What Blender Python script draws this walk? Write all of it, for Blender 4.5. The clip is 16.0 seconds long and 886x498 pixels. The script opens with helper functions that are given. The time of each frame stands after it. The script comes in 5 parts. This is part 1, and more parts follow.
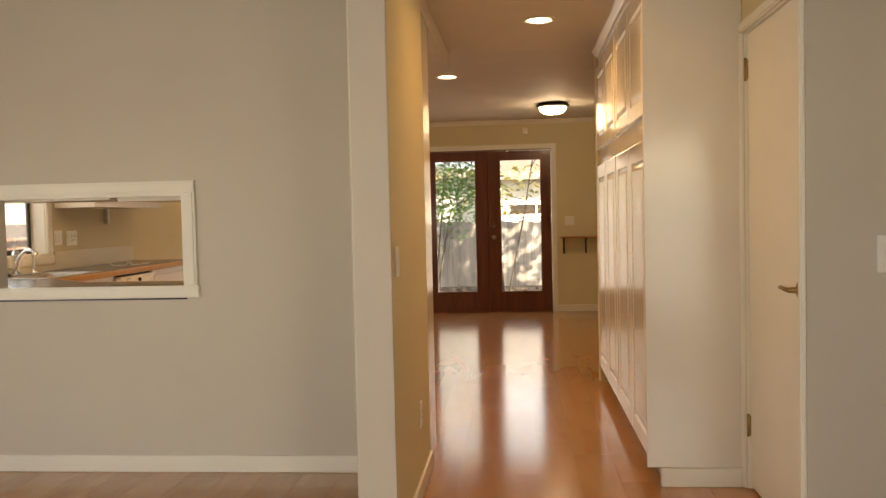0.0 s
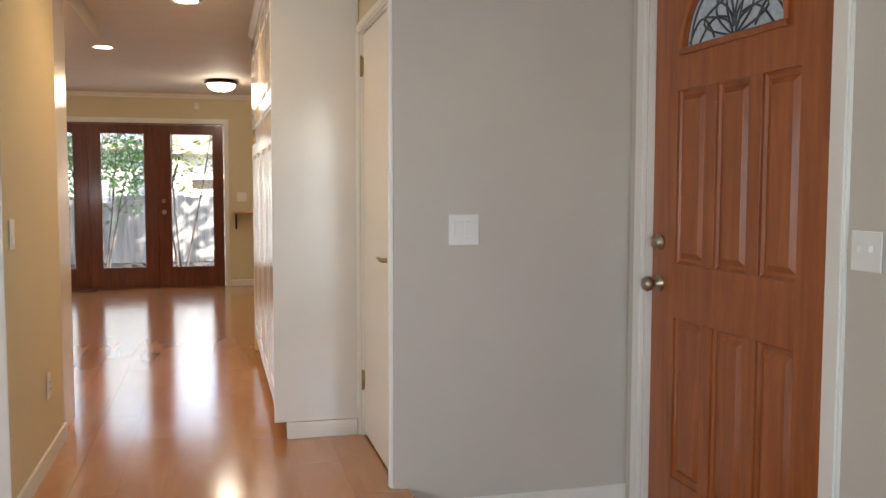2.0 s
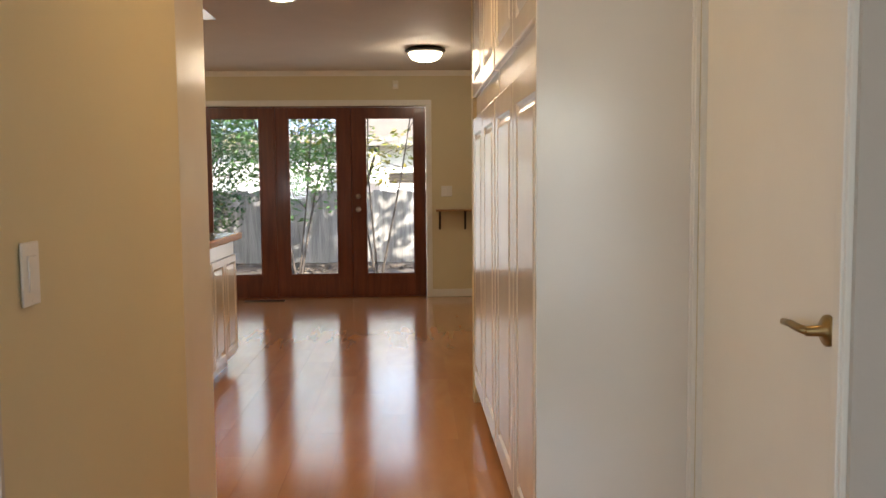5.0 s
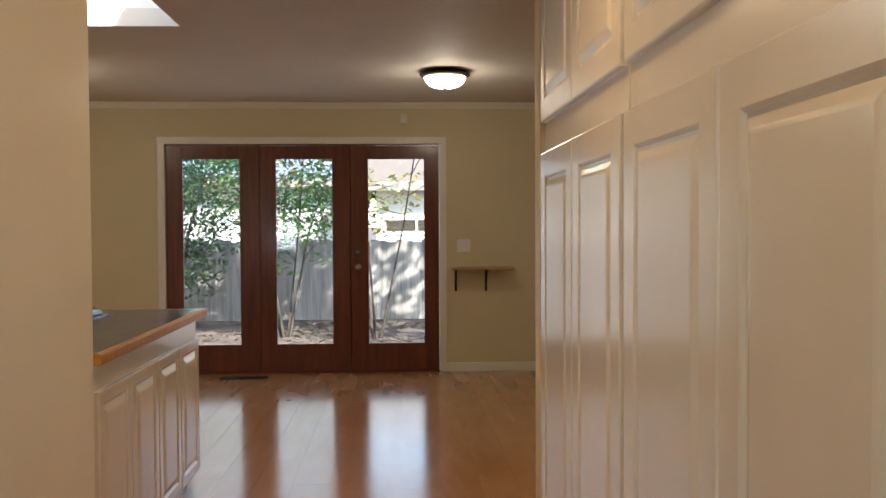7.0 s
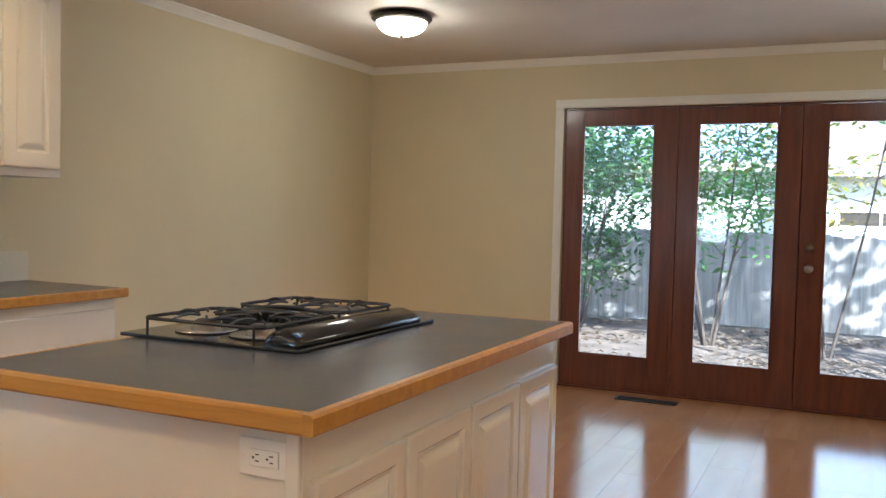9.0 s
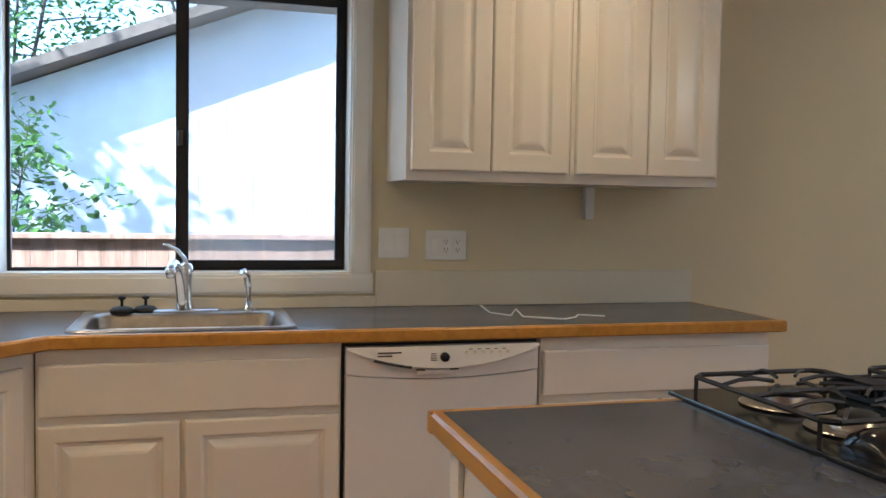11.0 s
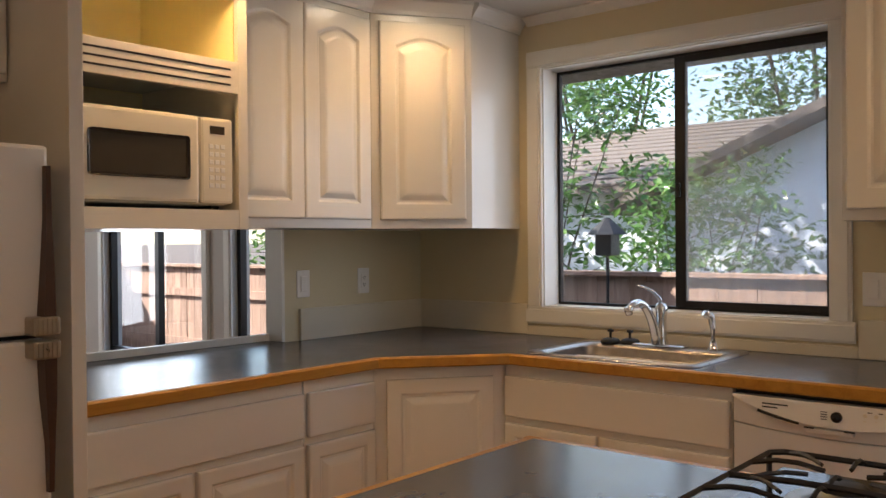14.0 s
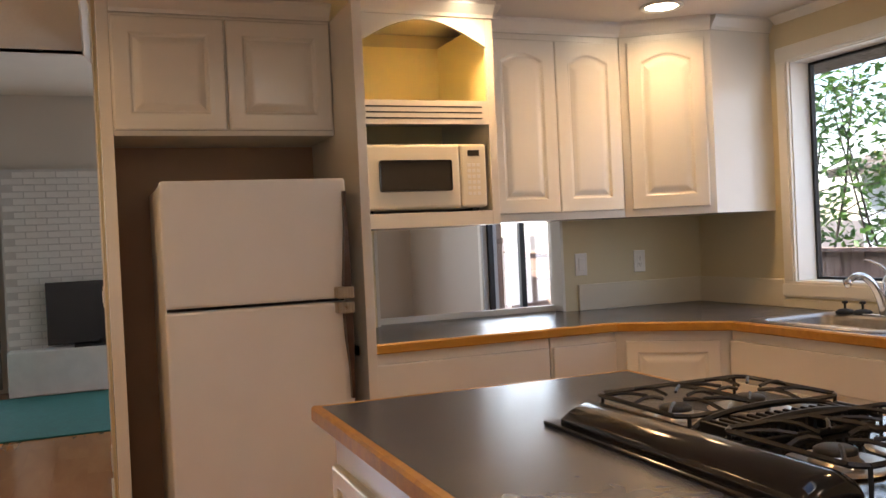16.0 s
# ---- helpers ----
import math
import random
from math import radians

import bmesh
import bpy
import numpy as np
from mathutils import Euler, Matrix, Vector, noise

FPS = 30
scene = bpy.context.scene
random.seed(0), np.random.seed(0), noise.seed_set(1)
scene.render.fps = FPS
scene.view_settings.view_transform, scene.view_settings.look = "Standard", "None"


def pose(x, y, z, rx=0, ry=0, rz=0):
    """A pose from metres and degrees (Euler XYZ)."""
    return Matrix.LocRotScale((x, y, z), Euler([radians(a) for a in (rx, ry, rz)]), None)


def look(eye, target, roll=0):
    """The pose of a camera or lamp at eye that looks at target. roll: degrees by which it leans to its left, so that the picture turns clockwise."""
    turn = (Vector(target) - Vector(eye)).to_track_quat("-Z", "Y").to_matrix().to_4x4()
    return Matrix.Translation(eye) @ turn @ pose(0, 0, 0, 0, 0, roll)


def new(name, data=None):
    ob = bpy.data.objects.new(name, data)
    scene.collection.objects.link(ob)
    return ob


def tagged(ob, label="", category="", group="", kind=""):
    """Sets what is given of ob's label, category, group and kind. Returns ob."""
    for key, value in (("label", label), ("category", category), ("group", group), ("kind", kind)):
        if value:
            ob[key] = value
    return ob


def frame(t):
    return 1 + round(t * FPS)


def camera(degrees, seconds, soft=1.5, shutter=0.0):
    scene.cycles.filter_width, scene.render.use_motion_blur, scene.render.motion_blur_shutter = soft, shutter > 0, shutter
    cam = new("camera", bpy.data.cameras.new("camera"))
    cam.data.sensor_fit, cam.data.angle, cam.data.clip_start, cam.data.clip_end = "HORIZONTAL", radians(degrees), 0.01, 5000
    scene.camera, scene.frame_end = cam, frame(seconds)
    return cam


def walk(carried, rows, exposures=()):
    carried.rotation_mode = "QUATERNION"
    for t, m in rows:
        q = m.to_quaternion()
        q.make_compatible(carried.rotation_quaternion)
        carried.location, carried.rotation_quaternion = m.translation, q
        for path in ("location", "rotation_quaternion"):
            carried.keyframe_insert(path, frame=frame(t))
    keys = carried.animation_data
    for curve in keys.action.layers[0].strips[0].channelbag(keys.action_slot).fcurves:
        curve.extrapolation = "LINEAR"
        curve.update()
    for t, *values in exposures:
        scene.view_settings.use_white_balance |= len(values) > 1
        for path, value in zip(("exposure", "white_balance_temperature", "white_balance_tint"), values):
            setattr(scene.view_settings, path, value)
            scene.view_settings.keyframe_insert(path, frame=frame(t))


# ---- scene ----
cam = camera(54.0, 16.0)
PATH = [
    (0, (-0.472, -5.103, 1.275), (-0.648, -3.113, 1.194), -1.3),
    (0.5, (-0.371, -5.251, 1.288), (-0.315, -3.253, 1.206), -0.6),
    (1, (-0.25, -5.325, 1.298), (0.038, -3.349, 1.201), -0.2),
    (1.5, (-0.188, -5.505, 1.286), (0.293, -3.568, 1.169), 0.0),
    (2, (-0.183, -5.485, 1.28), (0.324, -3.555, 1.138), 0.1),
    (2.5, (-0.222, -5.257, 1.281), (0.187, -3.306, 1.117), 0.0),
    (3, (-0.262, -5.045, 1.273), (0.024, -3.072, 1.107), -0.3),
    (3.5, (-0.232, -4.649, 1.235), (-0.057, -2.663, 1.071), -0.3),
    (4, (-0.215, -4.238, 1.235), (-0.119, -2.248, 1.065), -0.5),
    (6.5, (-0.379, -2.256, 1.319), (-0.306, -0.259, 1.234), -0.5),
    (7, (-0.428, -1.873, 1.328), (-0.327, 0.123, 1.275), -0.3),
    (7.5, (-0.477, -1.447, 1.286), (-0.415, 0.551, 1.251), -0.1),
    (8, (-0.475, -0.889, 1.287), (-0.67, 1.101, 1.237), 0.1),
    (8.5, (-0.585, -0.478, 1.258), (-1.072, 1.461, 1.192), 0.5),
    (9, (-0.575, -0.254, 1.274), (-1.416, 1.559, 1.191), 1.4),
    (9.5, (-0.578, -0.079, 1.28), (-1.795, 1.506, 1.199), 2.3),
    (10, (-0.664, 0.157, 1.282), (-2.221, 1.409, 1.183), 2.2),
    (12.5, (-0.826, 1.296, 1.33), (-2.772, 0.836, 1.281), -0.2),
    (13, (-0.772, 1.563, 1.341), (-2.617, 0.793, 1.295), -0.6),
    (13.5, (-0.798, 1.814, 1.342), (-2.499, 0.764, 1.309), -0.9),
    (13.6, (-0.836, 1.879, 1.34), (-2.492, 0.759, 1.307), -0.6),
    (14, (-0.81, 2.073, 1.332), (-2.339, 0.784, 1.314), -0.5),
    (14.5, (-0.814, 2.312, 1.350), (-2.187, 0.858, 1.340), -0.6),
    (15, (-0.886, 2.640, 1.351), (-2.086, 1.041, 1.350), -1.3),
    (15.5, (-0.962, 2.885, 1.320), (-1.988, 1.167, 1.321), -2.0),
    (16, (-0.928, 3.188, 1.322), (-1.661, 1.328, 1.299), -2.7),
]
EXPOSURES = [
    (0, 2.42, 9400, 15), (1.5, 2.85, 6400, 12), (3.5, 2.65, 6700, 11), (7, 2.2, 6200, 8), (8, 2.2, 5500, 6), (9, 2.85, 5250, 4),
    (10, 2.98, 5000, 3), (12.5, 1.3, 5600, 9), (14, 1.8, 6400, 14), (16, 2.2, 6500, 16),
]
walk(cam, [(t, look(eye, target, roll)) for t, eye, target, roll in PATH], EXPOSURES)

# ---- world and light ----
world = bpy.data.worlds.new("world")
scene.world = world
world.use_nodes = True
wn = world.node_tree.nodes
sky = wn.new("ShaderNodeTexSky")
sky.sky_type = 'NISHITA'
sky.sun_disc = False
sky.sun_elevation = radians(40)
sky.sun_rotation = radians(144)
wn["Background"].inputs["Strength"].default_value = 0.15
world.node_tree.links.new(sky.outputs["Color"], wn["Background"].inputs["Color"])

sun_data = bpy.data.lights.new("sun", 'SUN')
sun_data.energy = 5.0
sun_data.angle = radians(0.5)
sun_data.color = (1.0, 0.95, 0.86)
sun = new("sun", sun_data)
sun.matrix_basis = look((8, -11, 11), (0, 0, 0))

def area_lamp(name, x, y, z, sx, sy, power, color, target):
    d = bpy.data.lights.new(name, 'AREA')
    d.shape, d.size, d.size_y = 'RECTANGLE', sx, sy
    d.energy, d.color = power, color
    o = new(name, d)
    o.matrix_basis = look((x, y, z), target)
    return o

def point_lamp(name, x, y, z, power, color, radius=0.05):
    d = bpy.data.lights.new(name, 'POINT')
    d.energy, d.color, d.shadow_soft_size = power, color, radius
    o = new(name, d)
    o.location = (x, y, z)
    return o

def spot_lamp(name, x, y, z, power, color):
    d = bpy.data.lights.new(name, 'SPOT')
    d.energy, d.color, d.shadow_soft_size = power, color, 0.06
    d.spot_size, d.spot_blend = radians(160), 0.9
    o = new(name, d)
    o.matrix_basis = look((x, y, z), (x, y + 0.001, 0))
    return o

WARM = (1.0, 0.58, 0.22)
NEUTRAL = (1.0, 0.86, 0.68)
# sky light that stands in the window openings of the place
area_lamp("sky_living_window", -2.82, -6.50, 1.28, 1.2, 1.6, 12, (0.88, 0.95, 1.0), (0.6, -1.2, 1.2))
area_lamp("sky_living_tall_window", 1.08, -6.45, 1.1, 0.75, 1.8, 3.2, (0.76, 0.89, 1.0), (0.9, -1.9, 0.3))
area_lamp("sky_living_west_window", -4.25, -3.67, 1.22, 1.2, 1.35, 4, (0.84, 0.93, 1.0), (1.6, -3.6, 0.8))
area_lamp("sky_french_door", -1.28, 6.13, 1.10, 2.1, 1.65, 2.0, (0.90, 0.96, 1.0), (-1.28, 0, 0.9))
area_lamp("sky_kitchen_window", -4.13, 0.55, 1.55, 1.1, 0.95, 1.0, (0.80, 0.90, 1.0), (0, 0.55, 1.2))

# ---- materials ----
def mat(name, color, rough=0.5, metal=0.0, vary=0.06, scale=6.0, bump=0.0, bump_scale=60.0, coat=0.0, stretch=(1, 1, 1), fine=0.0, fine_scale=120.0):
    m = bpy.data.materials.new(name)
    m.use_nodes = True
    nt = m.node_tree
    b = nt.nodes["Principled BSDF"]
    b.inputs["Roughness"].default_value = rough
    b.inputs["Metallic"].default_value = metal
    b.inputs["Coat Weight"].default_value = coat
    b.inputs["Coat Roughness"].default_value = 0.12
    tc = nt.nodes.new("ShaderNodeTexCoord")
    mp = nt.nodes.new("ShaderNodeMapping")
    mp.inputs["Scale"].default_value = stretch
    nt.links.new(tc.outputs["Object"], mp.inputs["Vector"])
    n1 = nt.nodes.new("ShaderNodeTexNoise")
    n1.inputs["Scale"].default_value = scale
    n1.inputs["Detail"].default_value = 5
    nt.links.new(mp.outputs["Vector"], n1.inputs["Vector"])
    n2 = nt.nodes.new("ShaderNodeTexNoise")
    n2.inputs["Scale"].default_value = fine_scale
    n2.inputs["Detail"].default_value = 3
    nt.links.new(mp.outputs["Vector"], n2.inputs["Vector"])
    ramp = nt.nodes.new("ShaderNodeMapRange")
    ramp.inputs["From Min"].default_value, ramp.inputs["From Max"].default_value = 0.3, 0.7
    ramp.inputs["To Min"].default_value, ramp.inputs["To Max"].default_value = 1 - vary, 1 + vary
    nt.links.new(n1.outputs["Fac"], ramp.inputs["Value"])
    ramp2 = nt.nodes.new("ShaderNodeMapRange")
    ramp2.inputs["From Min"].default_value, ramp2.inputs["From Max"].default_value = 0.3, 0.7
    ramp2.inputs["To Min"].default_value, ramp2.inputs["To Max"].default_value = 1 - fine, 1 + fine
    nt.links.new(n2.outputs["Fac"], ramp2.inputs["Value"])
    mul = nt.nodes.new("ShaderNodeMath"); mul.operation = 'MULTIPLY'
    nt.links.new(ramp.outputs["Result"], mul.inputs[0])
    nt.links.new(ramp2.outputs["Result"], mul.inputs[1])
    mix = nt.nodes.new("ShaderNodeVectorMath"); mix.operation = 'SCALE'
    mix.inputs[0].default_value = color
    nt.links.new(mul.outputs[0], mix.inputs["Scale"])
    nt.links.new(mix.outputs["Vector"], b.inputs["Base Color"])
    rr = nt.nodes.new("ShaderNodeMapRange")
    rr.inputs["To Min"].default_value, rr.inputs["To Max"].default_value = max(0.02, rough - 0.07), min(1, rough + 0.07)
    nt.links.new(n1.outputs["Fac"], rr.inputs["Value"])
    nt.links.new(rr.outputs["Result"], b.inputs["Roughness"])
    if bump:
        bn = nt.nodes.new("ShaderNodeTexNoise")
        bn.inputs["Scale"].default_value = bump_scale
        bn.inputs["Detail"].default_value = 3
        nt.links.new(mp.outputs["Vector"], bn.inputs["Vector"])
        bp = nt.nodes.new("ShaderNodeBump")
        bp.inputs["Strength"].default_value = bump
        bp.inputs["Distance"].default_value = 0.004
        nt.links.new(bn.outputs["Fac"], bp.inputs["Height"])
        nt.links.new(bp.outputs["Normal"], b.inputs["Normal"])
    return m

def wood_mat(name, dark, light, axis='Z', rough=0.35, scale=10.0, coat=0.0, per_piece=0.0, squeeze=9.0, grain=0.35):
    """Wood with grain that runs along the given axis of the object."""
    m = bpy.data.materials.new(name)
    m.use_nodes = True
    nt = m.node_tree
    b = nt.nodes["Principled BSDF"]
    b.inputs["Coat Weight"].default_value = coat
    b.inputs["Coat Roughness"].default_value = 0.1
    tc = nt.nodes.new("ShaderNodeTexCoord")
    mp = nt.nodes.new("ShaderNodeMapping")
    k = {'X': 0, 'Y': 1, 'Z': 2}[axis]
    sc = [squeeze, squeeze, squeeze]
    sc[k] = 0.7
    mp.inputs["Scale"].default_value = sc
    nt.links.new(tc.outputs["Object"], mp.inputs["Vector"])
    oi = nt.nodes.new("ShaderNodeObjectInfo")
    off = nt.nodes.new("ShaderNodeVectorMath"); off.operation = 'MULTIPLY_ADD'
    cmb = nt.nodes.new("ShaderNodeCombineXYZ")
    for key in ("X", "Y", "Z"):
        nt.links.new(oi.outputs["Random"], cmb.inputs[key])
    off.inputs[1].default_value = (37, 53, 71)
    nt.links.new(cmb.outputs["Vector"], off.inputs[0])
    nt.links.new(mp.outputs["Vector"], off.inputs[2])
    n1 = nt.nodes.new("ShaderNodeTexNoise")
    n1.inputs["Scale"].default_value = scale / 4
    n1.inputs["Detail"].default_value = 6
    n1.inputs["Distortion"].default_value = 0.6
    nt.links.new(off.outputs["Vector"], n1.inputs["Vector"])
    n2 = nt.nodes.new("ShaderNodeTexNoise")
    n2.inputs["Scale"].default_value = scale * 2.5
    n2.inputs["Detail"].default_value = 2
    nt.links.new(off.outputs["Vector"], n2.inputs["Vector"])
    add = nt.nodes.new("ShaderNodeMath"); add.operation = 'MULTIPLY_ADD'
    add.inputs[1].default_value = grain
    nt.links.new(n2.outputs["Fac"], add.inputs[0])
    nt.links.new(n1.outputs["Fac"], add.inputs[2])
    rmp = nt.nodes.new("ShaderNodeValToRGB")
    rmp.color_ramp.elements[0].position, rmp.color_ramp.elements[0].color = 0.45, (*dark, 1)
    rmp.color_ramp.elements[1].position, rmp.color_ramp.elements[1].color = 0.85, (*light, 1)
    nt.links.new(add.outputs[0], rmp.inputs["Fac"])
    pp = nt.nodes.new("ShaderNodeMapRange")
    pp.inputs["To Min"].default_value, pp.inputs["To Max"].default_value = 1 - per_piece, 1 + per_piece
    nt.links.new(oi.outputs["Random"], pp.inputs["Value"])
    sc2 = nt.nodes.new("ShaderNodeVectorMath"); sc2.operation = 'SCALE'
    nt.links.new(rmp.outputs["Color"], sc2.inputs[0])
    nt.links.new(pp.outputs["Result"], sc2.inputs["Scale"])
    nt.links.new(sc2.outputs["Vector"], b.inputs["Base Color"])
    rr = nt.nodes.new("ShaderNodeMapRange")
    rr.inputs["To Min"].default_value, rr.inputs["To Max"].default_value = max(0.03, rough - 0.06), rough + 0.06
    nt.links.new(n1.outputs["Fac"], rr.inputs["Value"])
    nt.links.new(rr.outputs["Result"], b.inputs["Roughness"])
    bp = nt.nodes.new("ShaderNodeBump")
    bp.inputs["Strength"].default_value = 0.06
    bp.inputs["Distance"].default_value = 0.002
    nt.links.new(add.outputs[0], bp.inputs["Height"])
    nt.links.new(bp.outputs["Normal"], b.inputs["Normal"])
    return m

def glow_mat(name, color, strength):
    m = bpy.data.materials.new(name)
    m.use_nodes = True
    b = m.node_tree.nodes["Principled BSDF"]
    b.inputs["Base Color"].default_value = (0.9, 0.88, 0.82, 1)
    b.inputs["Emission Color"].default_value = (*color, 1)
    b.inputs["Emission Strength"].default_value = strength
    return m

def glass_mat(name, haze=0.0):
    m = bpy.data.materials.new(name)
    m.use_nodes = True
    nt = m.node_tree
    b = nt.nodes["Principled BSDF"]
    b.inputs["Base Color"].default_value = (1, 1, 1, 1)
    b.inputs["Roughness"].default_value = 0.02
    tr = nt.nodes.new("ShaderNodeBsdfTransparent")
    gl = nt.nodes.new("ShaderNodeBsdfGlossy")
    gl.inputs["Roughness"].default_value = 0.03
    fr = nt.nodes.new("ShaderNodeLayerWeight")
    fr.inputs["Blend"].default_value = 0.5
    pw = nt.nodes.new("ShaderNodeMath"); pw.operation = 'POWER'
    pw.inputs[1].default_value = 5.0
    nt.links.new(fr.outputs["Facing"], pw.inputs[0])
    sch = nt.nodes.new("ShaderNodeMath"); sch.operation = 'MULTIPLY_ADD'
    sch.inputs[1].default_value, sch.inputs[2].default_value = 0.96, 0.04
    nt.links.new(pw.outputs[0], sch.inputs[0])
    mix = nt.nodes.new("ShaderNodeMixShader")
    nt.links.new(sch.outputs[0], mix.inputs["Fac"])
    nt.links.new(tr.outputs["BSDF"], mix.inputs[1])
    nt.links.new(gl.outputs["BSDF"], mix.inputs[2])
    last = mix
    if haze:
        df = nt.nodes.new("ShaderNodeBsdfDiffuse")
        df.inputs["Color"].default_value = (0.72, 0.82, 0.93, 1)
        mx = nt.nodes.new("ShaderNodeMixShader")
        mx.inputs["Fac"].default_value = haze
        nt.links.new(mix.outputs["Shader"], mx.inputs[1])
        nt.links.new(df.outputs["BSDF"], mx.inputs[2])
        last = mx
    nt.links.new(last.outputs["Shader"], nt.nodes["Material Output"].inputs["Surface"])
    return m

M_WALL_WARM = mat("paint_beige", (0.64, 0.565, 0.375), 0.6, vary=0.02, scale=2.0, bump=0.12, bump_scale=90)
M_WALL_GREY = mat("paint_taupe", (0.56, 0.52, 0.46), 0.6, vary=0.02, scale=2.0, bump=0.12, bump_scale=90)
M_CEIL = mat("ceiling_paint", (0.62, 0.57, 0.50), 0.66, vary=0.03, scale=4.0, bump=0.5, bump_scale=38)
M_TRIM = mat("trim_white", (0.78, 0.76, 0.70), 0.35, vary=0.02, scale=5.0)
M_CAB = mat("cabinet_white", (0.75, 0.715, 0.65), 0.22, vary=0.02, scale=4.0, bump=0.03, bump_scale=30, coat=0.25)
M_SPLASH = mat("backsplash_cream", (0.66, 0.61, 0.49), 0.4, vary=0.03, scale=4.0)
# tan darkened to brown: the fridge alcove's shade is in the colour
M_ALCOVE_SHADE = mat("shaded_alcove_tan", (0.30, 0.18, 0.10), 0.5, vary=0.06, scale=5.0)
M_DARK = mat("black_gap", (0.012, 0.011, 0.010), 0.6, vary=0.2)
M_LAM = mat("laminate_slate", (0.070, 0.077, 0.102), 0.23, vary=0.24, scale=7.0, fine=0.12, fine_scale=26.0)
for node in M_LAM.node_tree.nodes:
    if node.type == 'TEX_NOISE':
        node.inputs["Detail"].default_value = 6.0
M_OAK = wood_mat("oak_edge", (0.36, 0.160, 0.016), (0.50, 0.248, 0.032), 'X', 0.4, 12.0)
M_SINK = mat("brushed_sink_steel", (0.36, 0.33, 0.30), 0.30, 1.0, 0.12, 25)
M_FLOOR = wood_mat("laminate_floor", (0.41, 0.195, 0.078), (0.50, 0.25, 0.105), 'Y', 0.17, 8.0, 0.25, 0.06, 3.5, 0.12)
M_FRENCH = wood_mat("mahogany", (0.085, 0.020, 0.008), (0.17, 0.042, 0.015), 'Z', 0.32, 10.0, 0.2)
M_FIR = wood_mat("fir_door", (0.25, 0.064, 0.014), (0.38, 0.112, 0.028), 'Z', 0.36, 11.0, 0.15)
M_SHELF = wood_mat("shelf_wood", (0.30, 0.15, 0.06), (0.44, 0.24, 0.10), 'X', 0.4, 10.0)
M_BRASS = mat("antique_brass", (0.35, 0.25, 0.12), 0.32, 1.0, 0.15, 30)
M_NICKEL = mat("aged_nickel", (0.42, 0.36, 0.28), 0.3, 1.0, 0.1, 30)
M_CHROME = mat("chrome", (0.72, 0.73, 0.75), 0.12, 1.0, 0.03, 20)
M_BLACK = mat("black_enamel", (0.012, 0.012, 0.013), 0.12, vary=0.1)
M_IRON = mat("cast_iron", (0.008, 0.008, 0.009), 0.5, vary=0.2, scale=30)
M_BRONZE = mat("dark_bronze", (0.035, 0.024, 0.017), 0.4, 0.6, 0.15, 20)
M_PLASTIC = mat("white_plastic", (0.80, 0.79, 0.76), 0.35, vary=0.02)
M_ALMOND = mat("ivory_plastic", (0.75, 0.70, 0.58), 0.35, vary=0.02)
M_FRIDGE = mat("fridge_enamel", (0.74, 0.73, 0.72), 0.33, vary=0.02, bump=0.05, bump_scale=160)
M_FRAME = mat("bronze_aluminium", (0.012, 0.011, 0.011), 0.4, 0.3, 0.2, 20)
M_SMOKE = mat("smoked_window", (0.045, 0.038, 0.032), 0.15, vary=0.1)
M_GLASS = glass_mat("clear_glass")
# blue-white diffuse veil imitates sky light caught on the insect screen
M_SCREEN = glass_mat("sky_veil_screen_glass", 0.25)
M_LAMPGLASS = glow_mat("lit_frosted_glass", (1.0, 0.84, 0.58), 2.2)
M_CANGLOW = glow_mat("lit_bulb", (1.0, 0.86, 0.60), 5.0)
M_LEAD = mat("lead_came", (0.10, 0.11, 0.12), 0.4, 0.7, 0.1)
M_FROST = mat("pebbled_glass", (0.50, 0.58, 0.64), 0.1, vary=0.15, scale=60, bump=0.4, bump_scale=180)
M_FENCE = wood_mat("cedar_fence", (0.20, 0.12, 0.085), (0.40, 0.27, 0.20), 'Z', 0.8, 8.0, 0.0, 0.15)
M_FENCE_GREY = wood_mat("weathered_fence", (0.12, 0.112, 0.10), (0.28, 0.265, 0.245), 'Z', 0.85, 8.0, 0.0, 0.2)
M_EARTH = mat("leaf_litter_ground", (0.085, 0.065, 0.05), 0.95, vary=0.4, scale=3.0, fine=0.35, fine_scale=40, bump=0.6, bump_scale=25)
M_BARK = mat("bark", (0.05, 0.038, 0.03), 0.9, vary=0.25, scale=12, bump=0.6, bump_scale=40)
M_SHINGLE = mat("roof_shingle", (0.12, 0.10, 0.085), 0.9, vary=0.3, scale=14, bump=0.5, bump_scale=30)
M_SIDING = mat("grey_siding", (0.60, 0.65, 0.70), 0.75, vary=0.06, scale=5, bump=0.1)
M_BRICK = mat("white_painted_brick", (0.68, 0.68, 0.66), 0.6, vary=0.06, scale=8, bump=0.2, bump_scale=60)
M_MORTAR = mat("mortar_painted", (0.52, 0.52, 0.51), 0.8)
M_CARPET = mat("teal_rug", (0.012, 0.13, 0.12), 0.95, vary=0.2, scale=40, bump=0.6, bump_scale=220)
M_TVBLACK = mat("tv_black", (0.01, 0.01, 0.012), 0.25, vary=0.1)

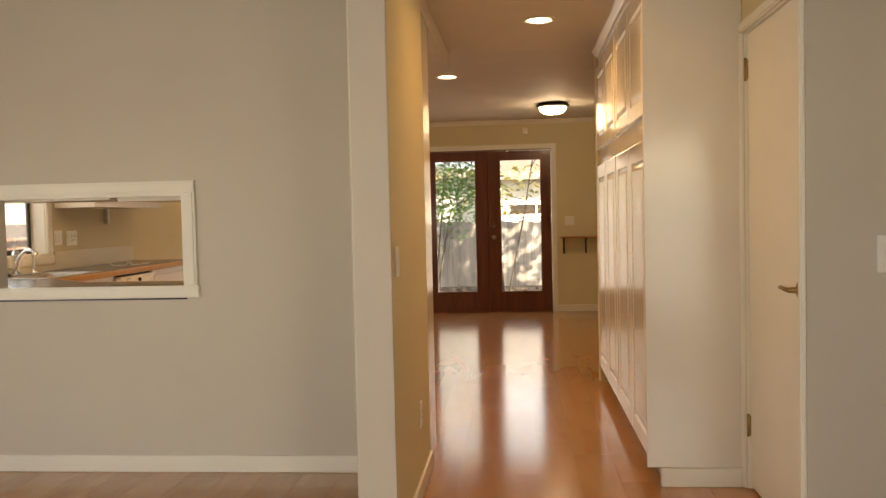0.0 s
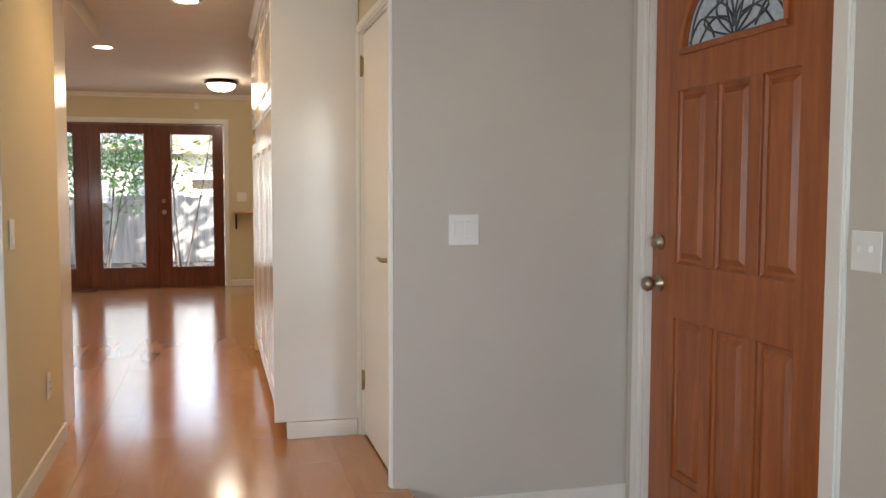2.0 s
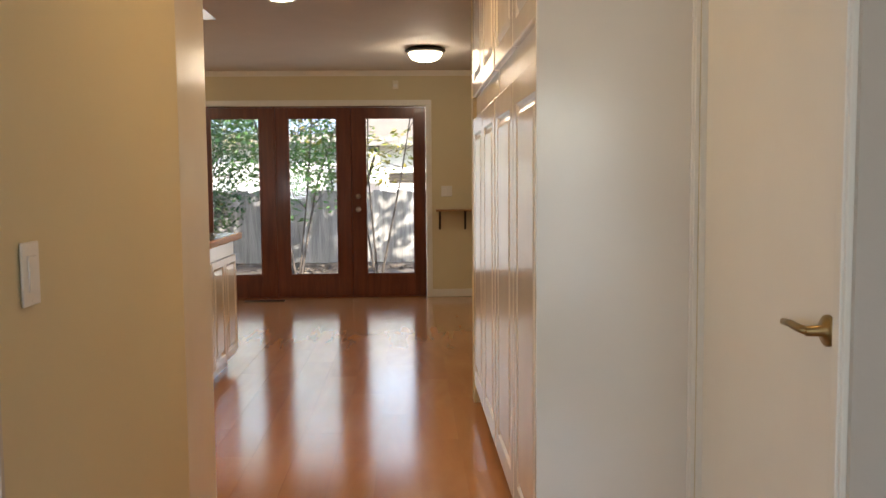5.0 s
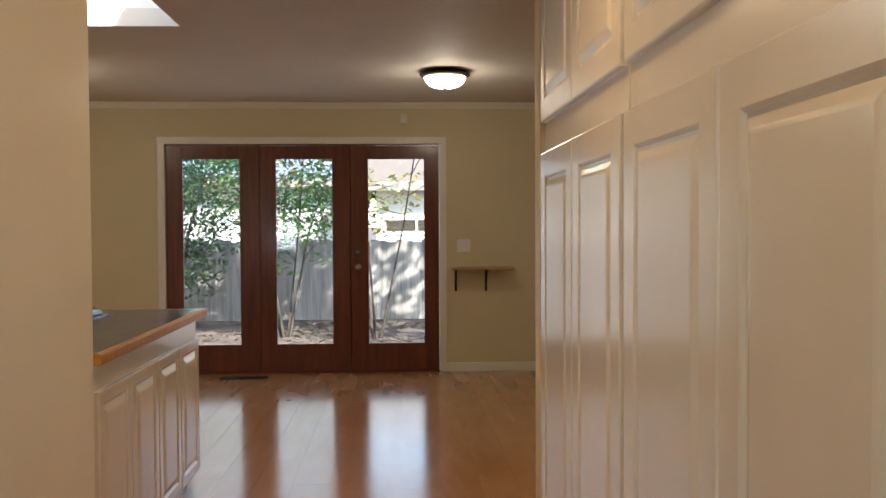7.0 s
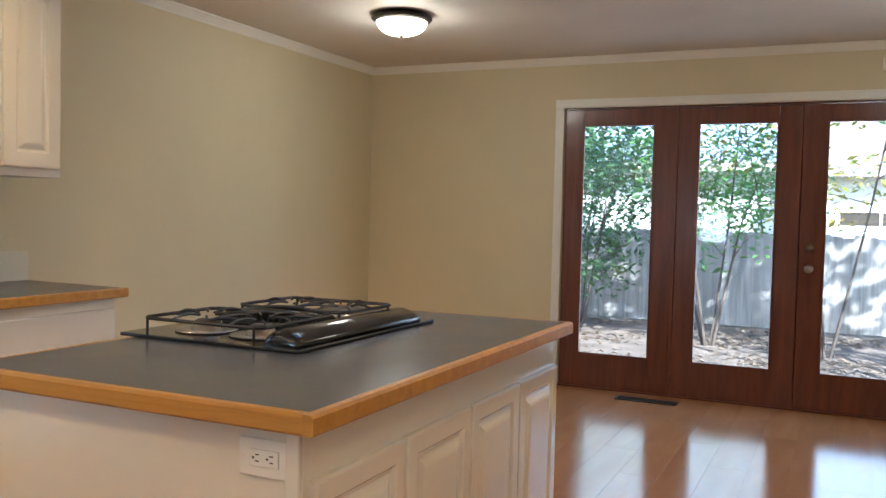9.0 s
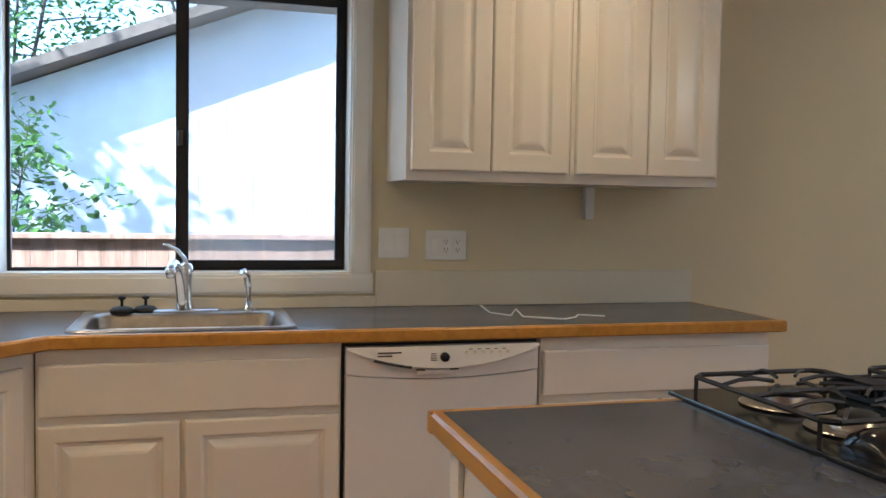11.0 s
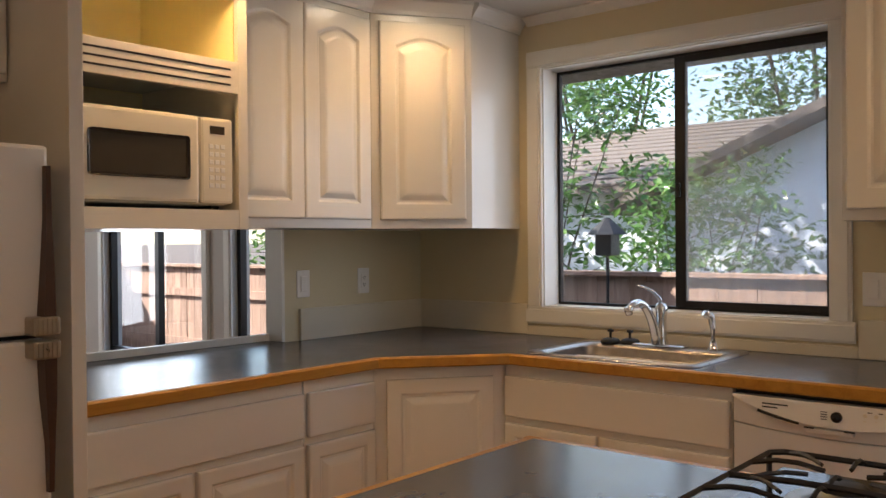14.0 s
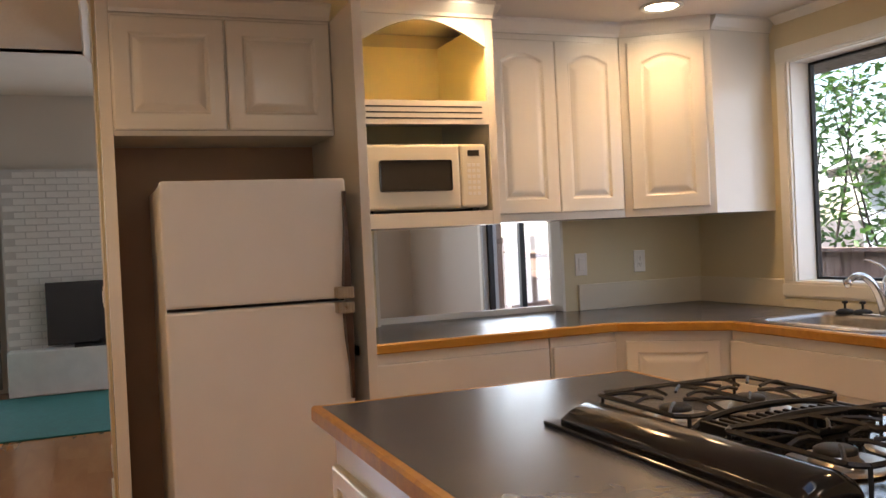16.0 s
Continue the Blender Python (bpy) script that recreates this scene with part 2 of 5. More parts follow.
def leaf_mat(name, a, b):
    m = bpy.data.materials.new(name)
    m.use_nodes = True
    nt = m.node_tree
    p = nt.nodes["Principled BSDF"]
    p.inputs["Roughness"].default_value = 0.34
    g = nt.nodes.new("ShaderNodeNewGeometry")
    r = nt.nodes.new("ShaderNodeValToRGB")
    r.color_ramp.elements[0].color = (*a, 1)
    r.color_ramp.elements[1].color = (*b, 1)
    nt.links.new(g.outputs["Random Per Island"], r.inputs["Fac"])
    nt.links.new(r.outputs["Color"], p.inputs["Base Color"])
    t = nt.nodes.new("ShaderNodeBsdfTranslucent")
    nt.links.new(r.outputs["Color"], t.inputs["Color"])
    mx = nt.nodes.new("ShaderNodeMixShader")
    mx.inputs["Fac"].default_value = 0.4
    nt.links.new(p.outputs["BSDF"], mx.inputs[1])
    nt.links.new(t.outputs["BSDF"], mx.inputs[2])
    nt.links.new(mx.outputs["Shader"], nt.nodes["Material Output"].inputs["Surface"])
    return m

M_LEAF = leaf_mat("green_leaves", (0.04, 0.11, 0.02), (0.11, 0.22, 0.05))
M_LEAF_DARK = leaf_mat("dark_leaves", (0.02, 0.06, 0.018), (0.07, 0.14, 0.04))
M_WHITE_WALL = mat("white_stucco", (0.72, 0.72, 0.71), 0.8, vary=0.04, scale=5, bump=0.2)
M_ROOF_BLUE = mat("slate_blue_roof", (0.17, 0.21, 0.30), 0.8, vary=0.15, scale=8, bump=0.4, bump_scale=25)
M_LITTER = leaf_mat("dapple_leaves", (0.05, 0.035, 0.02), (0.24, 0.19, 0.14))
M_LEAF_GOLD = leaf_mat("yellow_leaves", (0.10, 0.14, 0.02), (0.30, 0.24, 0.05))

# ---- mesh helpers ----
def add_box(bm, x0, x1, y0, y1, z0, z1, bev=0.0):
    vs = [bm.verts.new(c) for c in ((x0, y0, z0), (x1, y0, z0), (x1, y1, z0), (x0, y1, z0), (x0, y0, z1), (x1, y0, z1), (x1, y1, z1), (x0, y1, z1))]
    fs = [bm.faces.new([vs[i] for i in f]) for f in ((3, 2, 1, 0), (4, 5, 6, 7), (0, 1, 5, 4), (1, 2, 6, 5), (2, 3, 7, 6), (3, 0, 4, 7))]
    if bev:
        es = list({e for f in fs for e in f.edges})
        bmesh.ops.bevel(bm, geom=es, offset=bev, segments=2, affect='EDGES', profile=0.5)

def box(x0, x1, y0, y1, z0, z1, bev=0.0):
    bm = bmesh.new()
    add_box(bm, min(x0, x1), max(x0, x1), min(y0, y1), max(y0, y1), min(z0, z1), max(z0, z1), bev)
    return bm

def add_lathe(bm, prof, m=None, seg=24):
    """Turns (radius, height) pairs about z."""
    m = m or Matrix.Identity(4)
    rings = []
    for r, z in prof:
        if r < 1e-5:
            rings.append([bm.verts.new(m @ Vector((0, 0, z)))])
        else:
            rings.append([bm.verts.new(m @ Vector((r * math.cos(2 * math.pi * i / seg), r * math.sin(2 * math.pi * i / seg), z))) for i in range(seg)])
    for a, b in zip(rings, rings[1:]):
        for i in range(seg):
            j = (i + 1) % seg
            if len(a) == 1 and len(b) > 1:
                bm.faces.new((a[0], b[i], b[j]))
            elif len(b) == 1 and len(a) > 1:
                bm.faces.new((a[j], a[i], b[0]))
            elif len(a) > 1:
                bm.faces.new((a[i], a[j], b[j], b[i]))

def lathe(prof, m=None, seg=24):
    bm = bmesh.new()
    add_lathe(bm, prof, m, seg)
    return bm

def add_tube(bm, pts, r, seg=10, r_end=None):
    """A round bar along the points."""
    pts = [Vector(p) for p in pts]
    rings = []
    for i, p in enumerate(pts):
        d = (pts[min(i + 1, len(pts) - 1)] - pts[max(i - 1, 0)]).normalized()
        s = d.cross(Vector((0, 0, 1)))
        if s.length < 0.05:
            s = d.cross(Vector((1, 0, 0)))
        s.normalize()
        u = s.cross(d)
        rr = r if r_end is None else r + (r_end - r) * i / (len(pts) - 1)
        rings.append([bm.verts.new(p + rr * (math.cos(2 * math.pi * k / seg) * s + math.sin(2 * math.pi * k / seg) * u)) for k in range(seg)])
    for a, b in zip(rings, rings[1:]):
        for k in range(seg):
            bm.faces.new((a[k], a[(k + 1) % seg], b[(k + 1) % seg], b[k]))
    bm.faces.new(rings[0][::-1])
    bm.faces.new(rings[-1])

def tube(pts, r, seg=10, r_end=None):
    bm = bmesh.new()
    add_tube(bm, pts, r, seg, r_end)
    return bm

def add_prism(bm, outline, d0, d1, place):
    """A flat outline (a, b) pushed from depth d0 to d1; place(a, b, d) gives the point."""
    lo = [bm.verts.new(place(a, b, d0)) for a, b in outline]
    hi = [bm.verts.new(place(a, b, d1)) for a, b in outline]
    n = len(outline)
    bm.faces.new(lo[::-1])
    bm.faces.new(hi)
    for i in range(n):
        bm.faces.new((lo[i], lo[(i + 1) % n], hi[(i + 1) % n], hi[i]))

def prism(outline, d0, d1, place):
    bm = bmesh.new()
    add_prism(bm, outline, d0, d1, place)
    return bm

def finish(name, bm, material, smooth=False):
    bmesh.ops.recalc_face_normals(bm, faces=bm.faces)
    me = bpy.data.meshes.new(name)
    bm.to_mesh(me)
    bm.free()
    me.materials.append(material)
    if smooth:
        for p in me.polygons:
            p.use_smooth = True
    return me

def thing(name, bm, material, label, category, group="", kind="", smooth=False, at=None):
    ob = new(name, finish(name, bm, material, smooth))
    if at is not None:
        ob.matrix_basis = at
    return tagged(ob, label, category, group, kind)

def empty(name, label, category, group="", at=None, kind=""):
    ob = new(name)
    if at is not None:
        ob.matrix_basis = at
    return tagged(ob, label, category, group, kind)

def part(name, bm, material, parent, label="", smooth=False, at=None):
    ob = new(name, finish(name, bm, material, smooth))
    ob.parent = parent
    if at is not None:
        ob.matrix_basis = at
    return tagged(ob, label)

def wall_with_holes(name, axis, face, back, a0, a1, z0, z1, holes, material, label):
    """A wall whose face and back lie on the axis; holes are (a0, a1, z0, z1) along the other axis."""
    bm = bmesh.new()
    cuts = sorted({a0, a1, *[h[0] for h in holes], *[h[1] for h in holes]})
    for p, q in zip(cuts, cuts[1:]):
        spans = [(z0, z1)]
        for h in holes:
            if h[0] <= p and h[1] >= q:
                spans = [s for lo, hi in spans for s in ((lo, min(hi, h[2])), (max(lo, h[3]), hi)) if s[1] - s[0] > 1e-4]
        for lo, hi in spans:
            if axis == 'x':
                add_box(bm, min(face, back), max(face, back), p, q, lo, hi)
            else:
                add_box(bm, p, q, min(face, back), max(face, back), lo, hi)
    bmesh.ops.remove_doubles(bm, verts=bm.verts, dist=1e-5)
    seen = {}
    for f in list(bm.faces):
        key = tuple(round(v, 4) for v in f.calc_center_median())
        seen.setdefault(key, []).append(f)
    doubled = [f for fs in seen.values() if len(fs) > 1 for f in fs]
    bmesh.ops.delete(bm, geom=doubled, context='FACES')
    return thing(name, bm, material, label, "wall", kind="structure")

# ---- structure ----
CEIL = 2.44
XW, YN, YK = -4.02, 6.0, -0.78      # west wall, north wall, kitchen wall faces
XE = 1.45                           # dining east wall
EZ = -0.15                          # the entry lies one step lower
bm = bmesh.new()
add_box(bm, -4.44, 1.82, -6.54, -3.75, -0.16, -0.003)
add_box(bm, -4.44, 0.60, -3.75, -1.92, -0.16, -0.003)
add_box(bm, -4.44, 1.82, -1.92, 6.14, -0.16, -0.003)
add_box(bm, 0.60, 1.82, -3.75, -1.92, -0.22, EZ)
thing("floor", bm, M_FLOOR, "warm honey laminate floor with a soft gloss", "floor", kind="structure")
wall_with_holes("wall_north", 'y', YN, YN + 0.14, XW - 0.13, XE + 0.14, 0, CEIL, [(-2.51, -0.06, 0, 2.07)], M_WALL_WARM, "beige painted wall round the glazed doors")
wall_with_holes("wall_west_dining", 'x', XW - 0.13, XW - 0.26, 2.6, YN + 0.14, 0, CEIL, [], M_WALL_WARM, "beige painted dining wall")
wall_with_holes("wall_west", 'x', XW, XW - 0.14, -0.78, 2.6, 0, CEIL, [(-0.055, 1.145, 1.04, 2.088)], M_WALL_WARM, "beige painted kitchen wall with a window")
wall_with_holes("wall_kitchen", 'y', YK, YK - 0.10, XW, -1.07, 0, 2.95, [(-3.16, -2.14, 0.874, 1.41)], M_WALL_GREY, "taupe painted wall with a pass-through opening")
wall_with_holes("wall_kitchen_side", 'y', YK + 0.003, YK, XW, -1.08, 0, 2.31, [(-3.16, -2.14, 0.874, 1.41)], M_WALL_WARM, "beige painted kitchen wall behind the corner counter")
wall_with_holes("wall_hall", 'x', -0.94, -1.07, -1.98, YK, 0, 2.95, [], M_WALL_WARM, "beige painted hall wall")
thing("wall_hall_end", box(-1.075, -0.935, -1.995, -1.98, 0, 2.95, 0.004), M_WALL_GREY, "taupe painted end of the hall wall", "wall", kind="structure")
thing("wall_hall_side", box(-1.08, -1.07, -1.99, -0.88, 0, 2.95), M_WALL_GREY, "taupe painted side of the hall wall", "wall", kind="structure")
wall_with_holes("wall_closet", 'x', 0.535, 0.70, -1.886, -1.06, 0, CEIL, [(-1.885, -1.10, 0, 2.05)], M_WALL_WARM, "painted wall round the closet door")
wall_with_holes("wall_entry", 'y', -1.94, -1.886, 0.535, 1.61, EZ, 2.95, [], M_WALL_GREY, "taupe painted wall beside the front door")
wall_with_holes("wall_front", 'x', 1.61, 1.75, -6.4, -1.886, EZ, 2.95, [(-3.25, -2.09, EZ, 2.22)], M_WALL_GREY, "taupe painted wall round the front door")
thing("wall_behind_pantry", box(0.70, 0.80, -1.85, 1.42, 0, CEIL), M_WALL_WARM, "painted wall behind the pantry", "wall", kind="structure")
thing("wall_closet_back", box(0.80, 1.30, -1.2, -1.1, 0, CEIL), M_WALL_WARM, "plain closet wall", "wall", kind="structure")
thing("wall_dining_return", box(0.11, XE, 1.42, 1.54, 0, CEIL), M_WALL_WARM, "beige painted wall beyond the pantry", "wall", kind="structure")
thing("wall_east", box(XE, XE + 0.14, 1.54, YN, 0, CEIL), M_WALL_WARM, "beige painted dining wall", "wall", kind="structure")
wall_with_holes("wall_living_west", 'x', -4.30, -4.44, -6.4, -0.88, 0, 2.95, [(-4.33, -3.02, 0.5, 1.95), (-2.69, -1.45, 0.5, 1.95)], M_WALL_GREY, "pale living room wall with a sliding window")
wall_with_holes("wall_living_south", 'y', -6.4, -6.54, -4.44, 1.82, 0, 2.95, [(-3.45, -2.2, 0.45, 2.1), (0.68, 1.48, 0.12, 2.05)], M_WALL_GREY, "pale living room wall")
thing("wall_living_north", box(-4.44, XW, -0.88, -0.78, 0, 2.95), M_WALL_GREY, "taupe living room wall", "wall", kind="structure")

bm = bmesh.new()
for r in ((XW - 0.26, -2.24, -0.9, 6.14), (-1.63, XE + 0.14, -0.9, 6.14), (-2.24, -1.63, -0.9, 1.85), (-2.24, -1.63, 3.04, 6.14), (-1.07, 1.82, -2.03, -0.9)):
    add_box(bm, r[0], r[1], r[2], r[3], CEIL, CEIL + 0.10)
thing("ceiling", bm, M_CEIL, "lightly textured cream ceiling", "ceiling", kind="structure")
bm = bmesh.new()
add_box(bm, -4.44, 1.82, -6.54, -2.03, 2.95, 3.05)
add_box(bm, -4.44, -1.07, -2.03, -0.78, 2.95, 3.05)
thing("ceiling_living", bm, M_CEIL, "plain living room ceiling", "ceiling", kind="structure")
# unseen slab, added and sized to keep the sun off the west fence
thing("roof", box(-5.15, 2.5, -7.2, -3.3, 3.2, 3.42), M_SHINGLE, "unseen dark shingled slab added over the living room to shade the fence", "roof", kind="structure")
thing("header_hall", box(-0.94, 1.61, -2.04, -1.94, CEIL, 2.95), M_WALL_GREY, "taupe wall above the hall opening", "wall", kind="structure")
bm = bmesh.new()
add_box(bm, -2.28, -2.24, 1.81, 3.08, CEIL + 0.1, 2.95)
add_box(bm, -1.63, -1.59, 1.81, 3.08, CEIL + 0.1, 2.95)
add_box(bm, -2.24, -1.63, 1.81, 1.85, CEIL + 0.1, 2.95)
add_box(bm, -2.24, -1.63, 3.04, 3.08, CEIL + 0.1, 2.95)
thing("skylight_shaft", bm, M_TRIM, "white painted skylight shaft over the island", "skylight", kind="structure")
sk = thing("skylight_pane", box(-2.30, -1.57, 1.79, 3.10, 2.96, 2.97), M_GLASS, "clear skylight pane", "skylight", kind="structure")
sk.visible_shadow = False

thing("roof_eave", box(-4.85, -4.17, -1.2, 6.2, 2.175, 2.40), M_FENCE_GREY, "brown painted eave over the kitchen window", "eave", kind="structure")
# added out of view to stop sun entering the south living room window
thing("porch_roof", box(-4.85, 2.2, -8.3, -6.55, 2.36, 2.52), M_FENCE_GREY, "unseen brown slab added outside the living room to block the sun", "porch roof", kind="structure")

def crown(name, x0, y0, x1, y1, nx, ny, top=CEIL, size=0.055):
    """A moulded strip in the corner of wall and ceiling; nx, ny points into the room."""
    prof = [(0.0, -size), (0.008, -size), (0.012, -size * 0.82), (0.022, -size * 0.6), (0.040, -size * 0.25), (0.048, -size * 0.2), (0.050, -0.001), (0.0, -0.001)]
    d = Vector((x1 - x0, y1 - y0))
    bm = bmesh.new()
    add_prism(bm, prof, 0, d.length, lambda a, b, c: (x0 + nx * a + d.x / d.length * c, y0 + ny * a + d.y / d.length * c, top + b))
    return thing(name, bm, M_TRIM, "cream crown moulding", "moulding", kind="structure")

crown("trim", XW - 0.13, YN, XE, YN, 0, -1)
crown("trim", XW - 0.13, 2.6, XW - 0.13, YN, 1, 0)
crown("trim", XE, 1.54, XE, YN, -1, 0)
thing("ceiling_kitchen", box(XW, -0.96, YK, 1.27, 2.315, 2.435), M_CEIL, "lower cream ceiling over the kitchen counters", "ceiling", kind="structure")
crown("trim", XW, -0.13, XW, 1.27, 1, 0, 2.315, 0.035)
crown("trim", -0.94, -2.03, -0.94, YK, 1, 0)

def baseboard(x0, x1, y0, y1, h=0.085, z=0.0):
    bm = box(x0, x1, y0, y1, z, z + h, 0.004)
    return thing("baseboard", bm, M_TRIM, "white painted baseboard", "baseboard", kind="structure")

baseboard(0.0, XE, YN - 0.014, YN)
baseboard(XW - 0.13, -2.575, YN - 0.014, YN)
baseboard(XW - 0.13, XW - 0.116, 2.60, YN - 0.014)
baseboard(XE - 0.014, XE, 1.54, YN - 0.014)
baseboard(-4.3, -1.08, -0.894, -0.88)
baseboard(-0.94, -0.926, -1.98, YK)
baseboard(0.602, 1.61, -1.954, -1.94, z=EZ)
baseboard(1.596, 1.61, -6.4, -3.75)

def casing(name, axis, face, out, a0, a1, z0, z1, w=0.065, t=0.018, sill=False, label="white painted casing"):
    """Moulded casing round an opening: four (or three) stepped boards."""
    root = empty(name, label, "casing", kind="structure")
    def strip(p0, p1, q0, q1):
        bm = bmesh.new()
        for k, (inset, depth) in enumerate(((0, t * 0.7), (0.010, t), (w * 0.62, t * 0.8))):
            if k == 0:
                r = (p0, p1, q0, q1)
            elif p1 - p0 > q1 - q0:
                r = (p0 + 0.002, p1 - 0.002, q0 + 0.008 * k, q1 - 0.012 * k)
            else:
                r = (p0 + 0.008 * k, p1 - 0.012 * k, q0 + 0.002, q1 - 0.002)
            if axis == 'x':
                add_box(bm, min(face, face + out * depth), max(face, face + out * depth), r[0], r[1], r[2], r[3], 0.002)
            else:
                add_box(bm, r[0], r[1], min(face, face + out * depth), max(face, face + out * depth), r[2], r[3], 0.002)
        return bm
    part("side_board", strip(a0 - w, a0, z0, z1), M_TRIM, root)
    part("side_board", strip(a1, a1 + w, z0, z1), M_TRIM, root)
    part("head_board", strip(a0 - w, a1 + w, z1, z1 + w), M_TRIM, root)
    if sill:
        part("sill_board", strip(a0 - w - 0.01, a1 + w + 0.01, z0 - w, z0), M_TRIM, root)
    return root

casing("window_1", 'x', XW, 1, -0.055, 1.145, 1.04, 2.088, 0.075, 0.02, True, "cream moulded casing of the kitchen window")
casing("trim", 'y', YN, -1, -2.51, -0.06, 0, 2.07, 0.062, 0.018)
casing("trim", 'y', -0.88, -1, -3.16, -2.14, 0.945, 1.41, 0.06, 0.022, True, "white moulded casing of the pass-through")
casing("trim", 'x', 0.535, -1, -1.885, -1.10, 0, 2.05, 0.045, 0.018)
casing("trim", 'x', 1.61, -1, -3.25, -2.09, EZ, 2.22, 0.08, 0.02)
# jambs of the pass-through
bm = bmesh.new()
add_box(bm, -3.16, -3.145, -0.882, -0.776, 0.917, 1.41)
add_box(bm, -2.155, -2.14, -0.882, -0.776, 0.917, 1.41)
add_box(bm, -3.145, -2.155, -0.882, -0.776, 1.395, 1.41)
add_box(bm, -3.145, -2.155, -0.882, -0.862, 0.917, 0.945)
thing("passthrough_jamb", bm, M_TRIM, "white painted lining of the pass-through", "jamb", kind="structure")

# ---- french doors ----
def french_leaf(name, x0, x1, g0, g1, label, knob=False):
    root = empty(name, label, "door", "glazed doors", kind="structure")
    y0, y1 = YN + 0.03, YN + 0.075
    zb, zt, gz0, gz1 = 0.012, 2.055, 0.254, 1.946
    part("stile", box(x0, g0, y0, y1, zb, zt, 0.003), M_FRENCH, root)
    part("stile", box(g1, x1, y0, y1, zb, zt, 0.003), M_FRENCH, root)
    part("rail", box(g0 - 0.001, g1 + 0.001, y0 + 0.001, y1 - 0.001, zb, gz0, 0.003), M_FRENCH, root)
    part("rail", box(g0 - 0.001, g1 + 0.001, y0 + 0.001, y1 - 0.001, gz1, zt, 0.003), M_FRENCH, root)
    bm = bmesh.new()
    for r in ((g0, g0 + 0.012, gz0, gz1), (g1 - 0.012, g1, gz0, gz1), (g0 + 0.012, g1 - 0.012, gz0, gz0 + 0.012), (g0 + 0.012, g1 - 0.012, gz1 - 0.012, gz1)):
        add_box(bm, r[0], r[1], y0 - 0.006, y0 + 0.012, r[2], r[3], 0.003)
    part("glazing_bead", bm, M_FRENCH, root)
    pane = part("pane", box(g0, g1, y0 + 0.018, y0 + 0.024, gz0, gz1), M_GLASS, root)
    pane.visible_shadow = False
    if knob:
        turn = pose(x0 + 0.065, y0, 0.96, 90)
        part("knob", lathe([(0.0, 0.0), (0.030, 0.0), (0.030, 0.006), (0.012, 0.010), (0.011, 0.030), (0.024, 0.040), (0.028, 0.052), (0.022, 0.062), (0, 0.065)], turn), M_NICKEL, root, "worn brass knob", True)
        part("deadbolt", lathe([(0.0, 0.0), (0.028, 0.0), (0.028, 0.008), (0.016, 0.014), (0.016, 0.022), (0, 0.023)], pose(x0 + 0.065, y0, 1.10, 90)), M_NICKEL, root, "brass deadbolt rose", True)
    return root

french_leaf("door_1", -2.505, -1.700, -2.369, -1.843, "reddish brown wooden glazed fixed panel")
french_leaf("door_2", -1.678, -0.868, -1.541, -1.016, "reddish brown wooden glazed door, closed")
french_leaf("door_3", -0.862, -0.065, -0.714, -0.187, "reddish brown wooden glazed door with brass knob, closed", True)
bm = bmesh.new()
add_box(bm, -1.700, -1.678, YN + 0.02, YN + 0.085, 0.012, 2.06, 0.003)
add_box(bm, -0.885, -0.845, YN + 0.075, YN + 0.09, 0.012, 2.06, 0.003)
add_box(bm, -2.51, -0.06, YN + 0.02, YN + 0.12, 0.0, 0.012)
add_box(bm, -2.51, -0.06, YN + 0.02, YN + 0.12, 2.058, 2.07)
thing("door_frame", bm, M_FRENCH, "reddish brown mullion and sill of the glazed doors", "door frame", kind="structure")

# ---- kitchen window ----
def window_unit():
    root = empty("window_1", "dark bronze aluminium sliding window over the sink", "window", kind="structure")
    x0, x1 = XW - 0.138, XW - 0.112
    y0, y1, z0, z1 = -0.055, 1.145, 1.04, 2.088
    w = 0.017
    for r in ((y0, y0 + w, z0, z1), (y1 - w, y1, z0, z1)):
        part("frame_side", box(x0, x1, r[0], r[1], r[2], r[3], 0.002), M_FRAME, root)
    for r in ((y0 + w, y1 - w, z0, z0 + w), (y0 + w, y1 - w, z1 - w, z1)):
        part("frame_rail", box(x0 + 0.001, x1 - 0.001, r[0], r[1], r[2], r[3], 0.002), M_FRAME, root)
    mid = 0.535
    part("meeting_stile", box(x0 + 0.004, x1 + 0.008, mid - 0.020, mid + 0.026, z0 + w, z1 - w, 0.002), M_FRAME, root)
    bm = bmesh.new()
    s = 0.026
    for r in ((mid + 0.022, y1 - w, z0 + w, z0 + w + s), (mid + 0.022, y1 - w, z1 - w - s, z1 - w), (y1 - w - s, y1 - w, z0 + w + s, z1 - w - s)):
        add_box(bm, x0 + 0.01, x1 + 0.006, r[0], r[1], r[2], r[3], 0.002)
    part("sash", bm, M_FRAME, root)
    part("latch", box(x1 + 0.002, x1 + 0.02, mid - 0.012, mid + 0.008, 1.50, 1.56, 0.003), M_BLACK, root)
    p = part("pane", box(x0 + 0.012, x0 + 0.016, y0 + w, mid - 0.02, z0 + w, z1 - w), M_GLASS, root)
    p.visible_shadow = False
    p = part("pane", box(x0 + 0.024, x0 + 0.028, mid + 0.02, y1 - w - s, z0 + w + s, z1 - w - s), M_SCREEN, root, "hazy pane behind an insect screen")
    p.visible_shadow = False
window_unit()
bm = bmesh.new()
for r in ((-0.055, -0.050, 1.04, 2.088), (1.140, 1.145, 1.04, 2.088), (-0.050, 1.140, 1.04, 1.045), (-0.050, 1.140, 2.083, 2.088)):
    add_box(bm, XW - 0.112, XW - 0.001, r[0], r[1], r[2], r[3])
thing("window_jamb", bm, M_TRIM, "white painted window reveal", "window", kind="structure")

